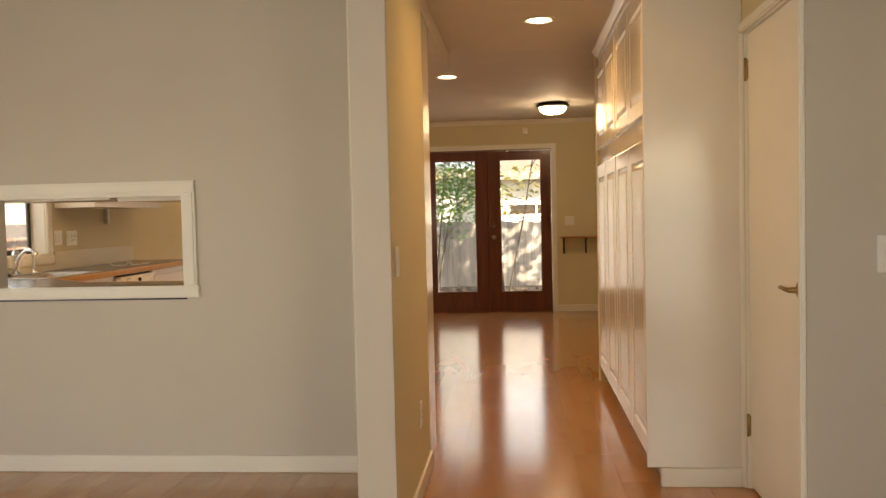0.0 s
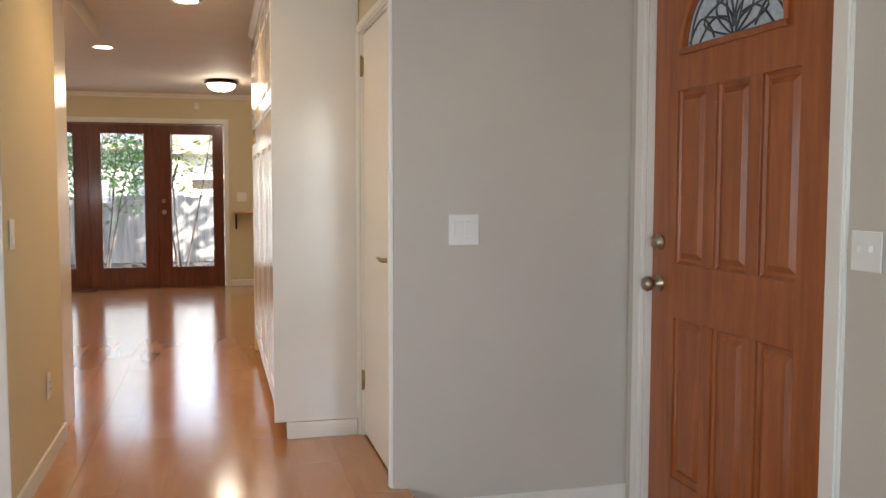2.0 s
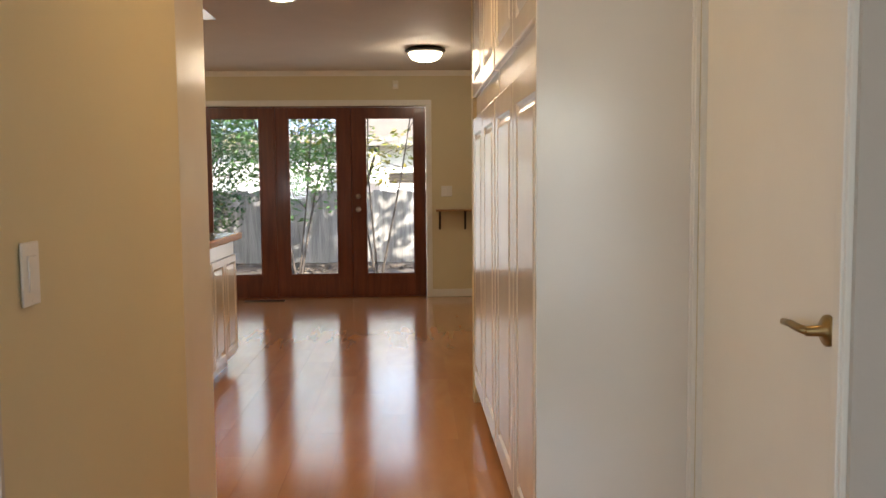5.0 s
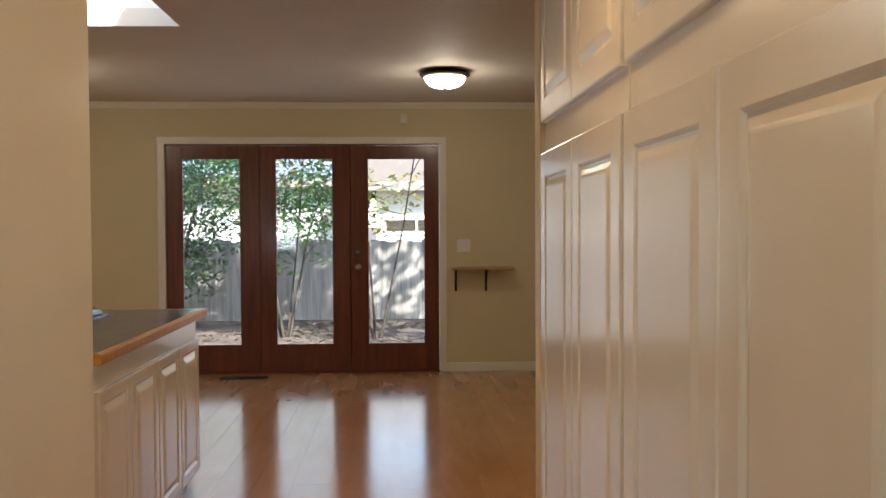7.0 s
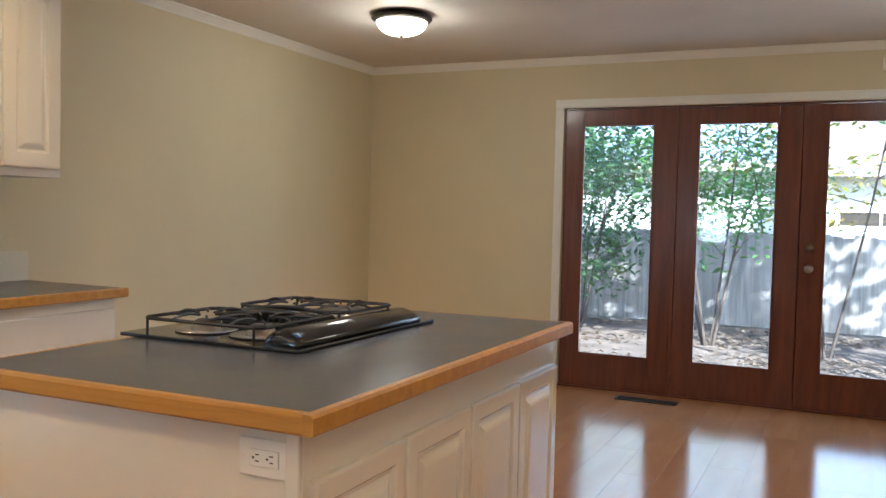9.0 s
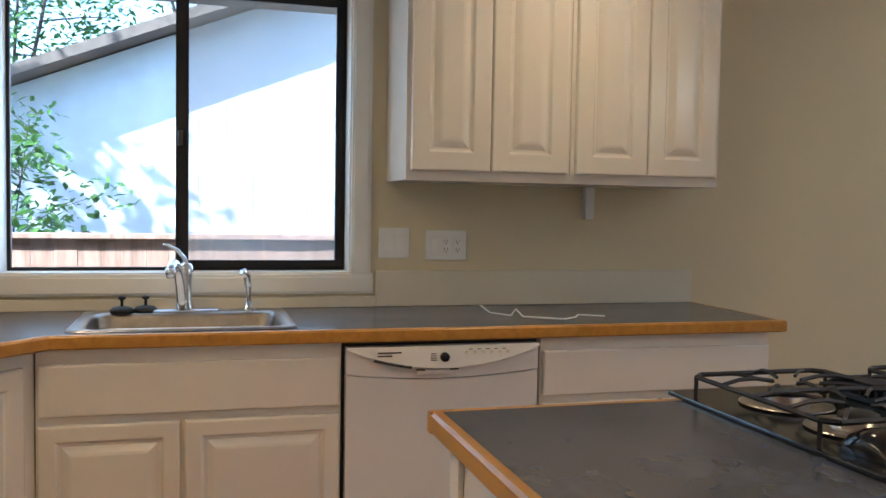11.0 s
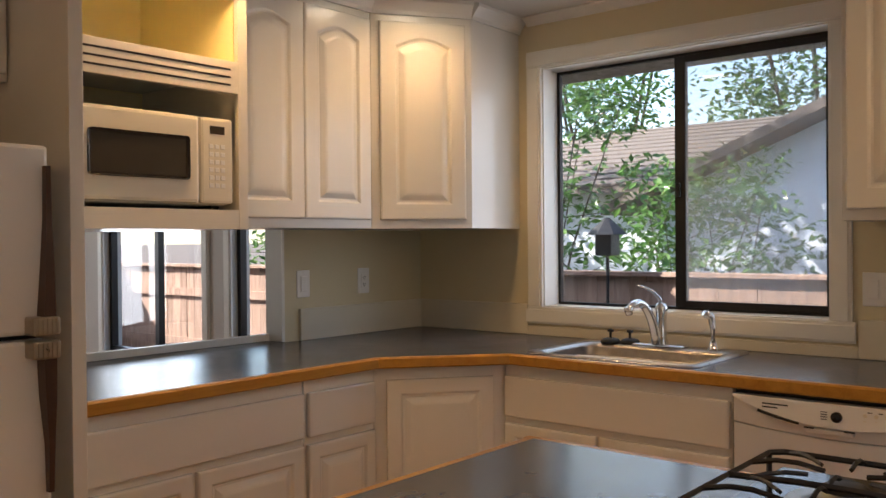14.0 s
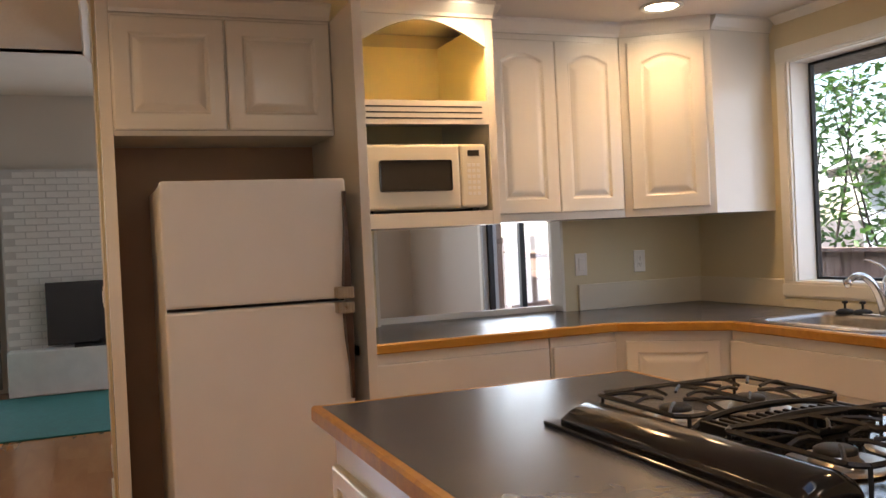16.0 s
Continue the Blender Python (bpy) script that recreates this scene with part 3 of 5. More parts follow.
# ---- cabinet parts ----
def door_outline(w, h, rail, arch, inset):
    a0, a1, b0, b1 = rail + inset, w - rail - inset, rail + inset, h - rail - inset
    if not arch:
        return [(a0, b0), (a1, b0), (a1, b1), (a0, b1)]
    rise = 0.035
    pts = [(a0, b0), (a1, b0), (a1, b1 - rise)]
    pts += [(a1 + (a0 - a1) * i / 12, b1 - rise + rise * math.sin(math.pi * i / 12)) for i in range(1, 12)]
    return pts + [(a0, b1 - rise)]

def door_edge(w, h, rail, arch, inset):
    """The slab's own outline with as many points as the field's."""
    a0, a1, b0, b1 = inset, w - inset, inset, h - inset
    if not arch:
        return [(a0, b0), (a1, b0), (a1, b1), (a0, b1)]
    pts = [(a0, b0), (a1, b0), (a1, b1)]
    pts += [(a1 + (a0 - a1) * i / 12, b1) for i in range(1, 12)]
    return pts + [(a0, b1)]

def skin(loops):
    bm = bmesh.new()
    rings = [[bm.verts.new(p) for p in lp] for lp in loops]
    for p, q in zip(rings, rings[1:]):
        n = len(p)
        for i in range(n):
            bm.faces.new((p[i], p[(i + 1) % n], q[(i + 1) % n], q[i]))
    bm.faces.new(rings[-1])
    return bm

def cabinet_door(parent, w, h, m, arch=False, rail=0.068, name="door"):
    """A raised-panel door: x across, z up, front towards -y."""
    t = 0.02
    loops = [[(a, y, b) for a, b in door_edge(w, h, rail, arch, i)] for i, y in ((0, 0), (0, -t + 0.006), (0.002, -t + 0.002), (0.006, -t))]
    loops += [[(a, y, b) for a, b in door_outline(w, h, rail, arch, i)] for i, y in ((-0.006, -t), (-0.002, -t + 0.003), (0.003, -t + 0.009), (0.012, -t + 0.010))]
    d = part(name, skin(loops), M_CAB, parent, at=m)
    field = [[(a, y, b) for a, b in door_outline(w, h, rail, arch, i)] for i, y in ((0.011, -t + 0.0098), (0.014, -t + 0.008), (0.030, -t + 0.001), (0.034, -t), (0.040, -t - 0.001))]
    part("raised_panel", skin(field), M_CAB, d)
    return d

def drawer_front(parent, w, h, m):
    bm = bmesh.new()
    add_box(bm, 0, w, -0.02, 0, 0, h, 0.006)
    return part("drawer", bm, M_CAB, parent, at=m)

# facing matrices: local -y is the front
def facing(x, y, z, d):
    return pose(x, y, z, 0, 0, {'S': 0, 'E': 90, 'N': 180, 'W': -90}[d])

# ---- pantry ----
PX = 0.13
def pantry_unit(y0, y1, label):
    root = empty("pantry_cabinet", label, "cabinet", "pantry cabinets")
    part("carcass", box(PX, 0.70, y0 + 0.001, y1 - 0.001, 0.09, 2.38, 0.002), M_CAB, root)
    part("plinth", box(PX + 0.05, 0.695, y0 + 0.001, y1 - 0.001, 0, 0.09), M_CAB, root)
    w = (y1 - y0 - 0.03) / 2
    for k in range(2):
        yy = y1 - 0.012 - k * (w + 0.006)
        cabinet_door(root, w, 1.49, facing(PX, yy, 0.11, 'W'), rail=0.095)
        cabinet_door(root, w, 0.60, facing(PX, yy, 1.715, 'W'), rail=0.085)
    return root
pantry_end = pantry_unit(-1.06, 0.205, "tall white pantry cabinet with raised-panel doors, closed")
pantry_unit(0.215, 1.42, "tall white pantry cabinet with raised-panel doors, closed")
part("end_panel", box(PX - 0.036, 0.533, -1.083, -1.060, 0.087, 2.38, 0.003), M_CAB, pantry_end)
thing("cabinet_crown", prism([(0, 0), (-0.012, 0), (-0.016, 0.02), (-0.045, 0.05), (-0.05, 0.06), (0, 0.06)], -1.06, 1.42, lambda a, b, c: (PX + a, c, 2.38 + b)), M_CAB, "white crown moulding on the pantry", "moulding", kind="structure")
thing("pantry_baseboard", box(PX + 0.025, 0.515, -1.094, -1.061, 0, 0.085, 0.004), M_TRIM, "white baseboard under the pantry end", "baseboard", kind="structure")

# ---- closet door ----
def lever_handle(parent, m, material, label):
    h = part("handle", lathe([(0, 0), (0.031, 0), (0.031, 0.006), (0.026, 0.010), (0.011, 0.014), (0.010, 0.045), (0, 0.046)]), material, parent, label, True, m)
    bm = tube([(0, 0, 0.042), (0.03, 0.001, 0.046), (0.07, 0.004, 0.046), (0.105, 0.002, 0.044)], 0.009, 10, 0.007)
    part("lever", bm, material, h, "", True)
    return h

closet = empty("door_4", "cream painted flush closet door, closed", "door", kind="structure")
part("leaf", box(0.552, 0.587, -1.878, -1.107, 0.012, 2.042, 0.003), M_TRIM, closet)
for z in (0.29, 1.885):
    h = part("hinge", box(0.544, 0.555, -1.113, -1.095, z - 0.045, z + 0.045, 0.001), M_BRASS, closet, "brass hinge")
    part("pin", tube([(0.542, -1.104, z - 0.052), (0.542, -1.104, z + 0.052)], 0.006), M_BRASS, h, "", True)
lever_handle(closet, Matrix.Translation((0.552, -1.815, 0.965)) @ Matrix(((0, 0, -1, 0), (1, 0, 0, 0), (0, 1, 0, 0), (0, 0, 0, 1))), M_BRASS, "aged brass lever handle")
bm = bmesh.new()
add_box(bm, 0.537, 0.70, -1.885, -1.879, 0, 2.05)
add_box(bm, 0.537, 0.70, -1.106, -1.10, 0, 2.05)
add_box(bm, 0.537, 0.70, -1.885, -1.10, 2.043, 2.05)
thing("door_jamb", bm, M_TRIM, "white painted door jamb", "jamb", kind="structure")

# ---- front door ----
FX = 1.64
def front_door():
    root = empty("door_5", "fir front door with six panels and a leaded fanlight, closed", "door", kind="structure")
    y0, y1 = -3.24, -2.10
    w = y1 - y0
    ztop = 2.20
    stile, mull = 0.185, 0.075
    pw = (w - 2 * stile - 2 * mull) / 3
    rows = ((0.075, 0.745), (0.972, 1.672))
    part("stile", box(FX, FX + 0.045, y0, y0 + stile, EZ + 0.012, ztop, 0.002), M_FIR, root)
    part("stile", box(FX, FX + 0.045, y1 - stile, y1, EZ + 0.012, ztop, 0.002), M_FIR, root)
    for a, b in ((EZ + 0.012, 0.075), (0.745, 0.972)):
        part("rail", box(FX + 0.0005, FX + 0.0445, y0 + stile, y1 - stile, a, b, 0.002), M_FIR, root)
    for z0, z1 in rows:
        for k in range(2):
            ya = y0 + stile + (k + 1) * pw + k * mull
            part("mullion", box(FX + 0.0005, FX + 0.0445, ya, ya + mull, z0, z1, 0.002), M_FIR, root)
        for k in range(3):
            ya = y0 + stile + k * (pw + mull)
            bm = bmesh.new()
            loops = []
            for inset, d in ((0.0, 0.012), (0.010, 0.020), (0.022, 0.020), (0.045, 0.006), (0.049, 0.006)):
                loops.append([bm.verts.new((FX + d, a, b)) for a, b in ((ya + inset, z0 + inset), (ya + pw - inset, z0 + inset), (ya + pw - inset, z1 - inset), (ya + inset, z1 - inset))])
            for p, q in zip(loops, loops[1:]):
                for i in range(4):
                    bm.faces.new((p[i], p[(i + 1) % 4], q[(i + 1) % 4], q[i]))
            bm.faces.new(loops[-1])
            part("panel", bm, M_FIR, root)
    # top rail with the fan-shaped light
    cy, cz, rad, hgt = (y0 + y1) / 2 + 0.02, 1.832, 0.32, 0.27
    n = 20
    arc = [(cy + rad * math.cos(math.pi * i / n), cz + hgt * math.sin(math.pi * i / n)) for i in range(n + 1)]
    bm = bmesh.new()
    add_box(bm, FX + 0.0005, FX + 0.0445, y0 + stile, y1 - stile, 1.672, cz)
    add_prism(bm, [(y1 - stile, cz)] + [(y1 - stile, ztop)] + [(cy, ztop)] + arc[:n // 2 + 1][::-1], FX + 0.0005, FX + 0.0445, lambda a, b, c: (c, a, b))
    add_prism(bm, [(y0 + stile, cz)] + arc[n // 2:][::-1] + [(cy, ztop)] + [(y0 + stile, ztop)], FX + 0.0005, FX + 0.0445, lambda a, b, c: (c, a, b))
    part("rail", bm, M_FIR, root)
    bm = bmesh.new()
    add_tube(bm, [(FX - 0.004, cy + (rad + 0.012) * math.cos(math.pi * i / n), cz + (hgt + 0.012) * math.sin(math.pi * i / n)) for i in range(n + 1)], 0.014, 6)
    add_tube(bm, [(FX - 0.004, cy - rad - 0.02, cz - 0.010), (FX - 0.004, cy + rad + 0.02, cz - 0.010)], 0.014, 6)
    part("fanlight_moulding", bm, M_FIR, root)
    fan = part("fanlight", prism(arc, FX + 0.016, FX + 0.024, lambda a, b, c: (c, a, b)), M_FROST, root, "textured leaded fanlight glass")
    bm = bmesh.new()
    def came(pts, r=0.0045):
        add_tube(bm, [(FX + 0.014, cy + a * rad, cz + b * hgt) for a, b in pts], r, 6)
    came([(0.92 * math.cos(math.pi * i / n), 0.90 * math.sin(math.pi * i / n) + 0.02) for i in range(n + 1)])
    for s in (-1, 1):
        for spread, top in ((0.18, 0.95), (0.42, 0.80), (0.72, 0.55)):
            pts = []
            for i in range(13):
                u = i / 12
                pts.append((s * spread * (math.sin(math.pi * u) * 0.75 + 0.25 * u), top * u))
            came(pts)
            came([(s * spread * (0.05 + 0.8 * u * u), top * (0.15 + 0.75 * u) * (1 - 0.25 * u)) for u in [i / 10 for i in range(11)]])
        came([(s * (0.95 - 0.55 * u), 0.30 * math.sin(math.pi * u) + 0.06) for u in [i / 10 for i in range(11)]])
        came([(s * (0.75 - 0.6 * u), 0.16 * math.sin(math.pi * u) + 0.28 * u) for u in [i / 10 for i in range(11)]])
    part("came", bm, M_LEAD, fan, "dark lead came")
    side = Matrix(((0, 0, -1, 0), (1, 0, 0, 0), (0, 1, 0, 0), (0, 0, 0, 1)))
    part("knob", lathe([(0, 0), (0.036, 0), (0.036, 0.008), (0.015, 0.014), (0.014, 0.035), (0.028, 0.045), (0.034, 0.060), (0.026, 0.076), (0, 0.08)], Matrix.Translation((FX, y1 - 0.07, 0.875)) @ side), M_NICKEL, root, "aged nickel knob", True)
    b = part("deadbolt", lathe([(0, 0), (0.034, 0), (0.034, 0.010), (0.022, 0.016), (0.022, 0.022), (0, 0.023)], Matrix.Translation((FX, y1 - 0.07, 1.05)) @ side), M_NICKEL, root, "aged nickel deadbolt", True)
    part("thumb_turn", box(FX - 0.045, FX - 0.02, y1 - 0.074, y1 - 0.066, 1.03, 1.07, 0.002), M_NICKEL, b)
    for z in (0.12, 1.03, 1.95):
        h = part("hinge", box(FX - 0.006, FX + 0.004, y0 - 0.008, y0 + 0.020, z - 0.05, z + 0.05, 0.001), M_NICKEL, root, "steel hinge")
        part("pin", tube([(FX - 0.008, y0 - 0.004, z - 0.056), (FX - 0.008, y0 - 0.004, z + 0.056)], 0.007), M_NICKEL, h, "", True)
front_door()
bm = bmesh.new()
add_box(bm, 1.612, 1.75, -3.25, -3.242, EZ, 2.22)
add_box(bm, 1.612, 1.75, -2.098, -2.09, EZ, 2.22)
add_box(bm, 1.612, 1.75, -3.242, -2.098, 2.204, 2.22)
add_box(bm, 1.70, 1.745, -3.242, -2.098, EZ, 2.204)
thing("door_jamb", bm, M_TRIM, "white painted front door jamb", "jamb", kind="structure")

# ---- switches and outlets ----
def wall_plate(m, gangs, label, kinds, name="light_switch", scale=1.0):
    """A plate in its own frame: x across, z up, front towards -y, centred."""
    root = empty(name, label, "switch" if name == "light_switch" else "outlet", at=m)
    w, h = (0.072 + 0.046 * (gangs - 1)) * scale, 0.116 * scale
    part("plate", box(-w / 2, w / 2, -0.006, 0, -h / 2, h / 2, 0.003), M_PLASTIC, root)
    for i, k in enumerate(kinds):
        cx = (i - (gangs - 1) / 2) * 0.046 * scale
        if k == 'rocker':
            part("rocker", box(cx - 0.0165 * scale, cx + 0.0165 * scale, -0.010, -0.005, -0.033 * scale, 0.033 * scale, 0.002), M_PLASTIC, root)
        elif k == 'toggle':
            part("toggle", box(cx - 0.005, cx + 0.005, -0.020, -0.005, -0.002, 0.016, 0.002), M_PLASTIC, root)
        else:
            f = part("receptacle", box(cx - 0.0165 * scale, cx + 0.0165 * scale, -0.008, -0.005, -0.033 * scale, 0.033 * scale, 0.002), M_PLASTIC, root)
            bm = bmesh.new()
            for s in (-1, 1):
                add_box(bm, cx - 0.007, cx - 0.005, -0.0088, -0.0078, s * 0.016 - 0.003, s * 0.016 + 0.005)
                add_box(bm, cx + 0.005, cx + 0.007, -0.0088, -0.0078, s * 0.016 - 0.003, s * 0.016 + 0.005)
                add_box(bm, cx - 0.002, cx + 0.002, -0.0088, -0.0078, s * 0.016 - 0.010, s * 0.016 - 0.006)
            part("slot", bm, M_DARK, f)
        for s in (-1, 1):
            part("screw", lathe([(0, 0), (0.003, 0), (0.003, 0.001), (0, 0.0012)], pose(cx, -0.0058, s * 0.048 * scale, 90), 8), M_PLASTIC, root)
    return root
wall_plate(facing(0.838, -1.942, 1.10, 'S'), 2, "white double rocker switch on the taupe wall", ['rocker', 'rocker'], scale=1.13)
wall_plate(facing(-0.938, -1.85, 1.097, 'E'), 1, "white rocker switch on the hall wall", ['rocker'])
wall_plate(facing(-0.938, -1.20, 0.365, 'E'), 1, "white outlet low on the hall wall", ['outlet'], "wall_outlet")
wall_plate(facing(1.608, -3.41, 1.10, 'W'), 2, "white double toggle switch beside the front door", ['toggle', 'toggle'])
wall_plate(facing(XW + 0.002, 1.31, 1.155, 'E'), 2, "white double rocker switch beside the window", ['rocker', 'rocker'])
wall_plate(facing(XW + 0.002, 1.515, 1.148, 'E'), 3, "white switch and outlet plate over the counter", ['rocker', 'outlet', 'outlet'], "wall_outlet")
wall_plate(facing(-3.62, YK + 0.002, 1.155, 'N'), 1, "white outlet over the corner counter", ['outlet'], "wall_outlet")
wall_plate(facing(-3.26, YK + 0.002, 1.155, 'N'), 1, "white switch over the corner counter", ['rocker'])
wall_plate(facing(0.16, YN - 0.002, 1.15, 'S'), 2, "white switch beside the glazed doors", ['rocker', 'rocker'])

# ---- pieces of the dining end ----
def ceiling_lamp(x, y, label):
    root = empty("ceiling_lamp", label, "ceiling lamp", "flush ceiling lamps", at=pose(x, y, CEIL))
    part("canopy", lathe([(0, 0), (0.150, 0), (0.158, -0.010), (0.176, -0.020), (0.181, -0.028), (0.176, -0.036), (0.160, -0.040), (0.150, -0.046), (0.140, -0.046), (0, -0.044)], seg=40), M_BRONZE, root, "dark bronze rim", True)
    prof = [(0.150, -0.042)] + [(0.150 * math.cos(a) ** 0.8, -0.042 - 0.082 * math.sin(a)) for a in [math.pi / 2 * i / 10 for i in range(1, 10)]] + [(0, -0.124)]
    part("shade", lathe(prof, seg=40), M_LAMPGLASS, root, "glowing frosted glass bowl", True)
    part("finial", lathe([(0, -0.118), (0.012, -0.123), (0.012, -0.129), (0.006, -0.134), (0.005, -0.141), (0, -0.144)]), M_BRONZE, root, "", True)
    return root
ceiling_lamp(-0.09, 4.40, "flush ceiling lamp with a bronze rim, lit")
ceiling_lamp(-3.01, 4.34, "flush ceiling lamp with a bronze rim, lit")
point_lamp("ceiling_lamp_light", -0.09, 4.40, 2.235, 1.5, NEUTRAL, 0.10)
point_lamp("ceiling_lamp_light", -3.01, 4.34, 2.235, 1.4, NEUTRAL, 0.10)

def can_light(x, y, power, z=CEIL):
    root = empty("recessed_light", "round white recessed ceiling light, lit", "recessed light", "recessed ceiling lights", at=pose(x, y, z))
    part("trim_ring", lathe([(0.070, 0.001), (0.095, 0.001), (0.098, -0.004), (0.092, -0.009), (0.074, -0.006), (0.070, 0.0)], seg=32), M_TRIM, root, "", True)
    part("bulb", lathe([(0, -0.003), (0.072, -0.003), (0.072, 0.0), (0, 0.0)], seg=32), M_CANGLOW, root, "glowing bulb face")
    spot_lamp("recessed_light_beam", x, y, z - 0.012, power, WARM)
can_light(-0.33, 0.27, 7.5)
can_light(-1.06, 2.33, 9)
can_light(-3.31, -0.06, 5, 2.315)
can_light(-2.38, -0.05, 8.5, 2.315)
can_light(-0.40, -1.2, 5)
can_light(-3.15, 1.85, 6)

sensor = empty("wall_sensor", "small white wall sensor above the glazed doors", "sensor", at=pose(-0.38, YN, 2.29))
part("housing", box(-0.032, 0.032, -0.035, 0, -0.045, 0.045, 0.008), M_ALMOND, sensor)
part("lens_window", box(-0.022, 0.022, -0.039, -0.033, -0.03, 0.005, 0.004), M_PLASTIC, sensor)

shelf = empty("wall_shelf", "small wooden shelf on two black brackets", "shelf")
SZ = 0.935
part("board", box(0.04, 0.60, YN - 0.20, YN - 0.001, SZ, SZ + 0.022, 0.003), M_SHELF, shelf)
for x in (0.085, 0.36):
    bm = bmesh.new()
    add_box(bm, x - 0.011, x + 0.011, YN - 0.005, YN, SZ - 0.20, SZ, 0.001)
    add_box(bm, x - 0.011, x + 0.011, YN - 0.17, YN - 0.004, SZ - 0.005, SZ, 0.001)
    add_tube(bm, [(x, YN - 0.004, SZ - 0.15), (x, YN - 0.13, SZ - 0.006)], 0.005, 6)
    part("bracket", bm, M_IRON, shelf, "black steel bracket")

vent = empty("floor_vent", "dark metal floor register before the glazed doors", "floor vent")
VX0, VX1, VY0, VY1 = -2.005, -1.585, 5.74, 5.86
bm = bmesh.new()
for r in ((VX0, VX1, VY0, VY0 + 0.015), (VX0, VX1, VY1 - 0.015, VY1), (VX0, VX0 + 0.015, VY0 + 0.015, VY1 - 0.015), (VX1 - 0.015, VX1, VY0 + 0.015, VY1 - 0.015)):
    add_box(bm, r[0], r[1], r[2], r[3], 0.0, 0.007, 0.001)
part("frame", bm, M_BRONZE, vent)
part("duct", box(VX0 + 0.015, VX1 - 0.015, VY0 + 0.015, VY1 - 0.015, 0.0, 0.002), M_DARK, vent)
for i in range(18):
    x = VX0 + 0.03 + i * (VX1 - VX0 - 0.06) / 17
    part("slat", box(x - 0.004, x + 0.004, VY0 + 0.015, VY1 - 0.015, 0.002, 0.006), M_BRONZE, vent)

# ---- kitchen counters ----
CT = 0.915
def edge_strip(bm, p, q, nx, ny, t=0.022, h=0.04):
    """A wooden nosing along p to q, standing out by t towards (nx, ny)."""
    prof = [(-0.001, -h), (t - 0.004, -h), (t, -h + 0.005), (t, -0.006), (t - 0.006, 0.0), (-0.001, 0.0)]
    d = Vector((q[0] - p[0], q[1] - p[1]))
    n = d.normalized()
    add_prism(bm, prof, 0, d.length, lambda a, b, c: (p[0] + nx * a + n.x * c, p[1] + ny * a + n.y * c, CT + b))

SINK = (-3.935, -3.475, 0.245, 0.875)   # x0, x1, y0, y1
def counter_slab(bm, x0, x1, y0, y1):
    add_box(bm, x0, x1, y0, y1, CT - 0.04, CT)
counter = empty("countertop", "dark slate laminate worktop with oak nosing", "worktop")
bm = bmesh.new()
f = 0.022
CX, CY = -3.405, -0.115             # front edges of the two runs
counter_slab(bm, -3.05, -1.862, YK, CY - f)
part("slab", bm, M_LAM, counter)
part("slab", box(-3.158, -2.142, -0.878, YK, CT - 0.04, CT + 0.0005), M_LAM, counter)
bm = bmesh.new()
add_prism(bm, [(XW, YK), (-3.05, YK), (-3.05, CY - f), (CX - f, 0.19), (CX - f, 0.24), (XW, 0.24)], CT - 0.04, CT, lambda a, b, c: (a, b, c))
part("slab", bm, M_LAM, counter)
for sx0, sx1, sy0, sy1 in ((XW, SINK[0], 0.24, SINK[3]), (SINK[1], CX - f, 0.24, SINK[3]), (SINK[0], SINK[1], 0.24, SINK[2]), (XW, CX - f, SINK[3], 2.60 - f)):
    bm = bmesh.new()
    counter_slab(bm, sx0, sx1, sy0, sy1)
    part("slab", bm, M_LAM, counter)
for p, q, nx, ny in (((-1.862, CY - f), (-3.05, CY - f), 0, 1), ((-3.05, CY - f), (CX - f, 0.19), 0.646, 0.763), ((CX - f, 0.19), (CX - f, 2.60 - f), 1, 0), ((CX, 2.60 - f), (XW, 2.60 - f), 0, 1)):
    bm = bmesh.new()
    edge_strip(bm, p, q, nx, ny)
    part("nosing", bm, M_OAK, counter, "oak nosing")
part("backsplash", box(XW, XW + 0.018, 1.24, 2.58, CT, CT + 0.135, 0.003), M_SPLASH, counter, "cream painted backsplash")
part("backsplash", box(XW, XW + 0.018, YK + 0.018, -0.13, CT, CT + 0.135, 0.003), M_SPLASH, counter, "cream painted backsplash")
part("backsplash", box(XW, -3.235, YK, YK + 0.018, CT, CT + 0.135, 0.003), M_SPLASH, counter, "cream painted backsplash")
part("backsplash", box(XW, XW + 0.018, -0.13, 1.24, CT, 0.955, 0.002), M_SPLASH, counter, "cream painted backsplash")

# ---- base cabinets ----
def base_unit(name, x, y, d, w, depth, label, rows, toe=True):
    """rows: (kind, z0, z1, columns) with column edges as parts of the width; the front runs along local x."""
    root = empty(name, label, "cabinet", "kitchen base cabinets", at=facing(x, y, 0, d))
    part("carcass", box(0.001, w - 0.001, 0, depth, 0.09, CT - 0.042, 0.002), M_CAB, root)
    part("plinth", box(0.001, w - 0.001, 0.06, depth, 0, 0.09), M_CAB, root)
    for kind, z0, z1, cols in rows:
        for a, b in zip(cols, cols[1:]):
            m = pose(a * w + 0.008, 0, z0)
            if kind == 'drawer':
                drawer_front(root, (b - a) * w - 0.016, z1 - z0, m)
            else:
                cabinet_door(root, (b - a) * w - 0.016, z1 - z0, m, rail=0.05)
    return root
base_unit("base_cabinet", -1.865, -0.15, 'N', 0.85, 0.60, "white base cabinet with a drawer over two doors", [('drawer', 0.68, 0.83, (0, 1)), ('door', 0.11, 0.655, (0, 0.5, 1))])
base_unit("base_cabinet", -2.72, -0.15, 'N', 0.33, 0.60, "narrow white base cabinet with a drawer over a door", [('drawer', 0.68, 0.83, (0, 1)), ('door', 0.11, 0.655, (0, 1))])
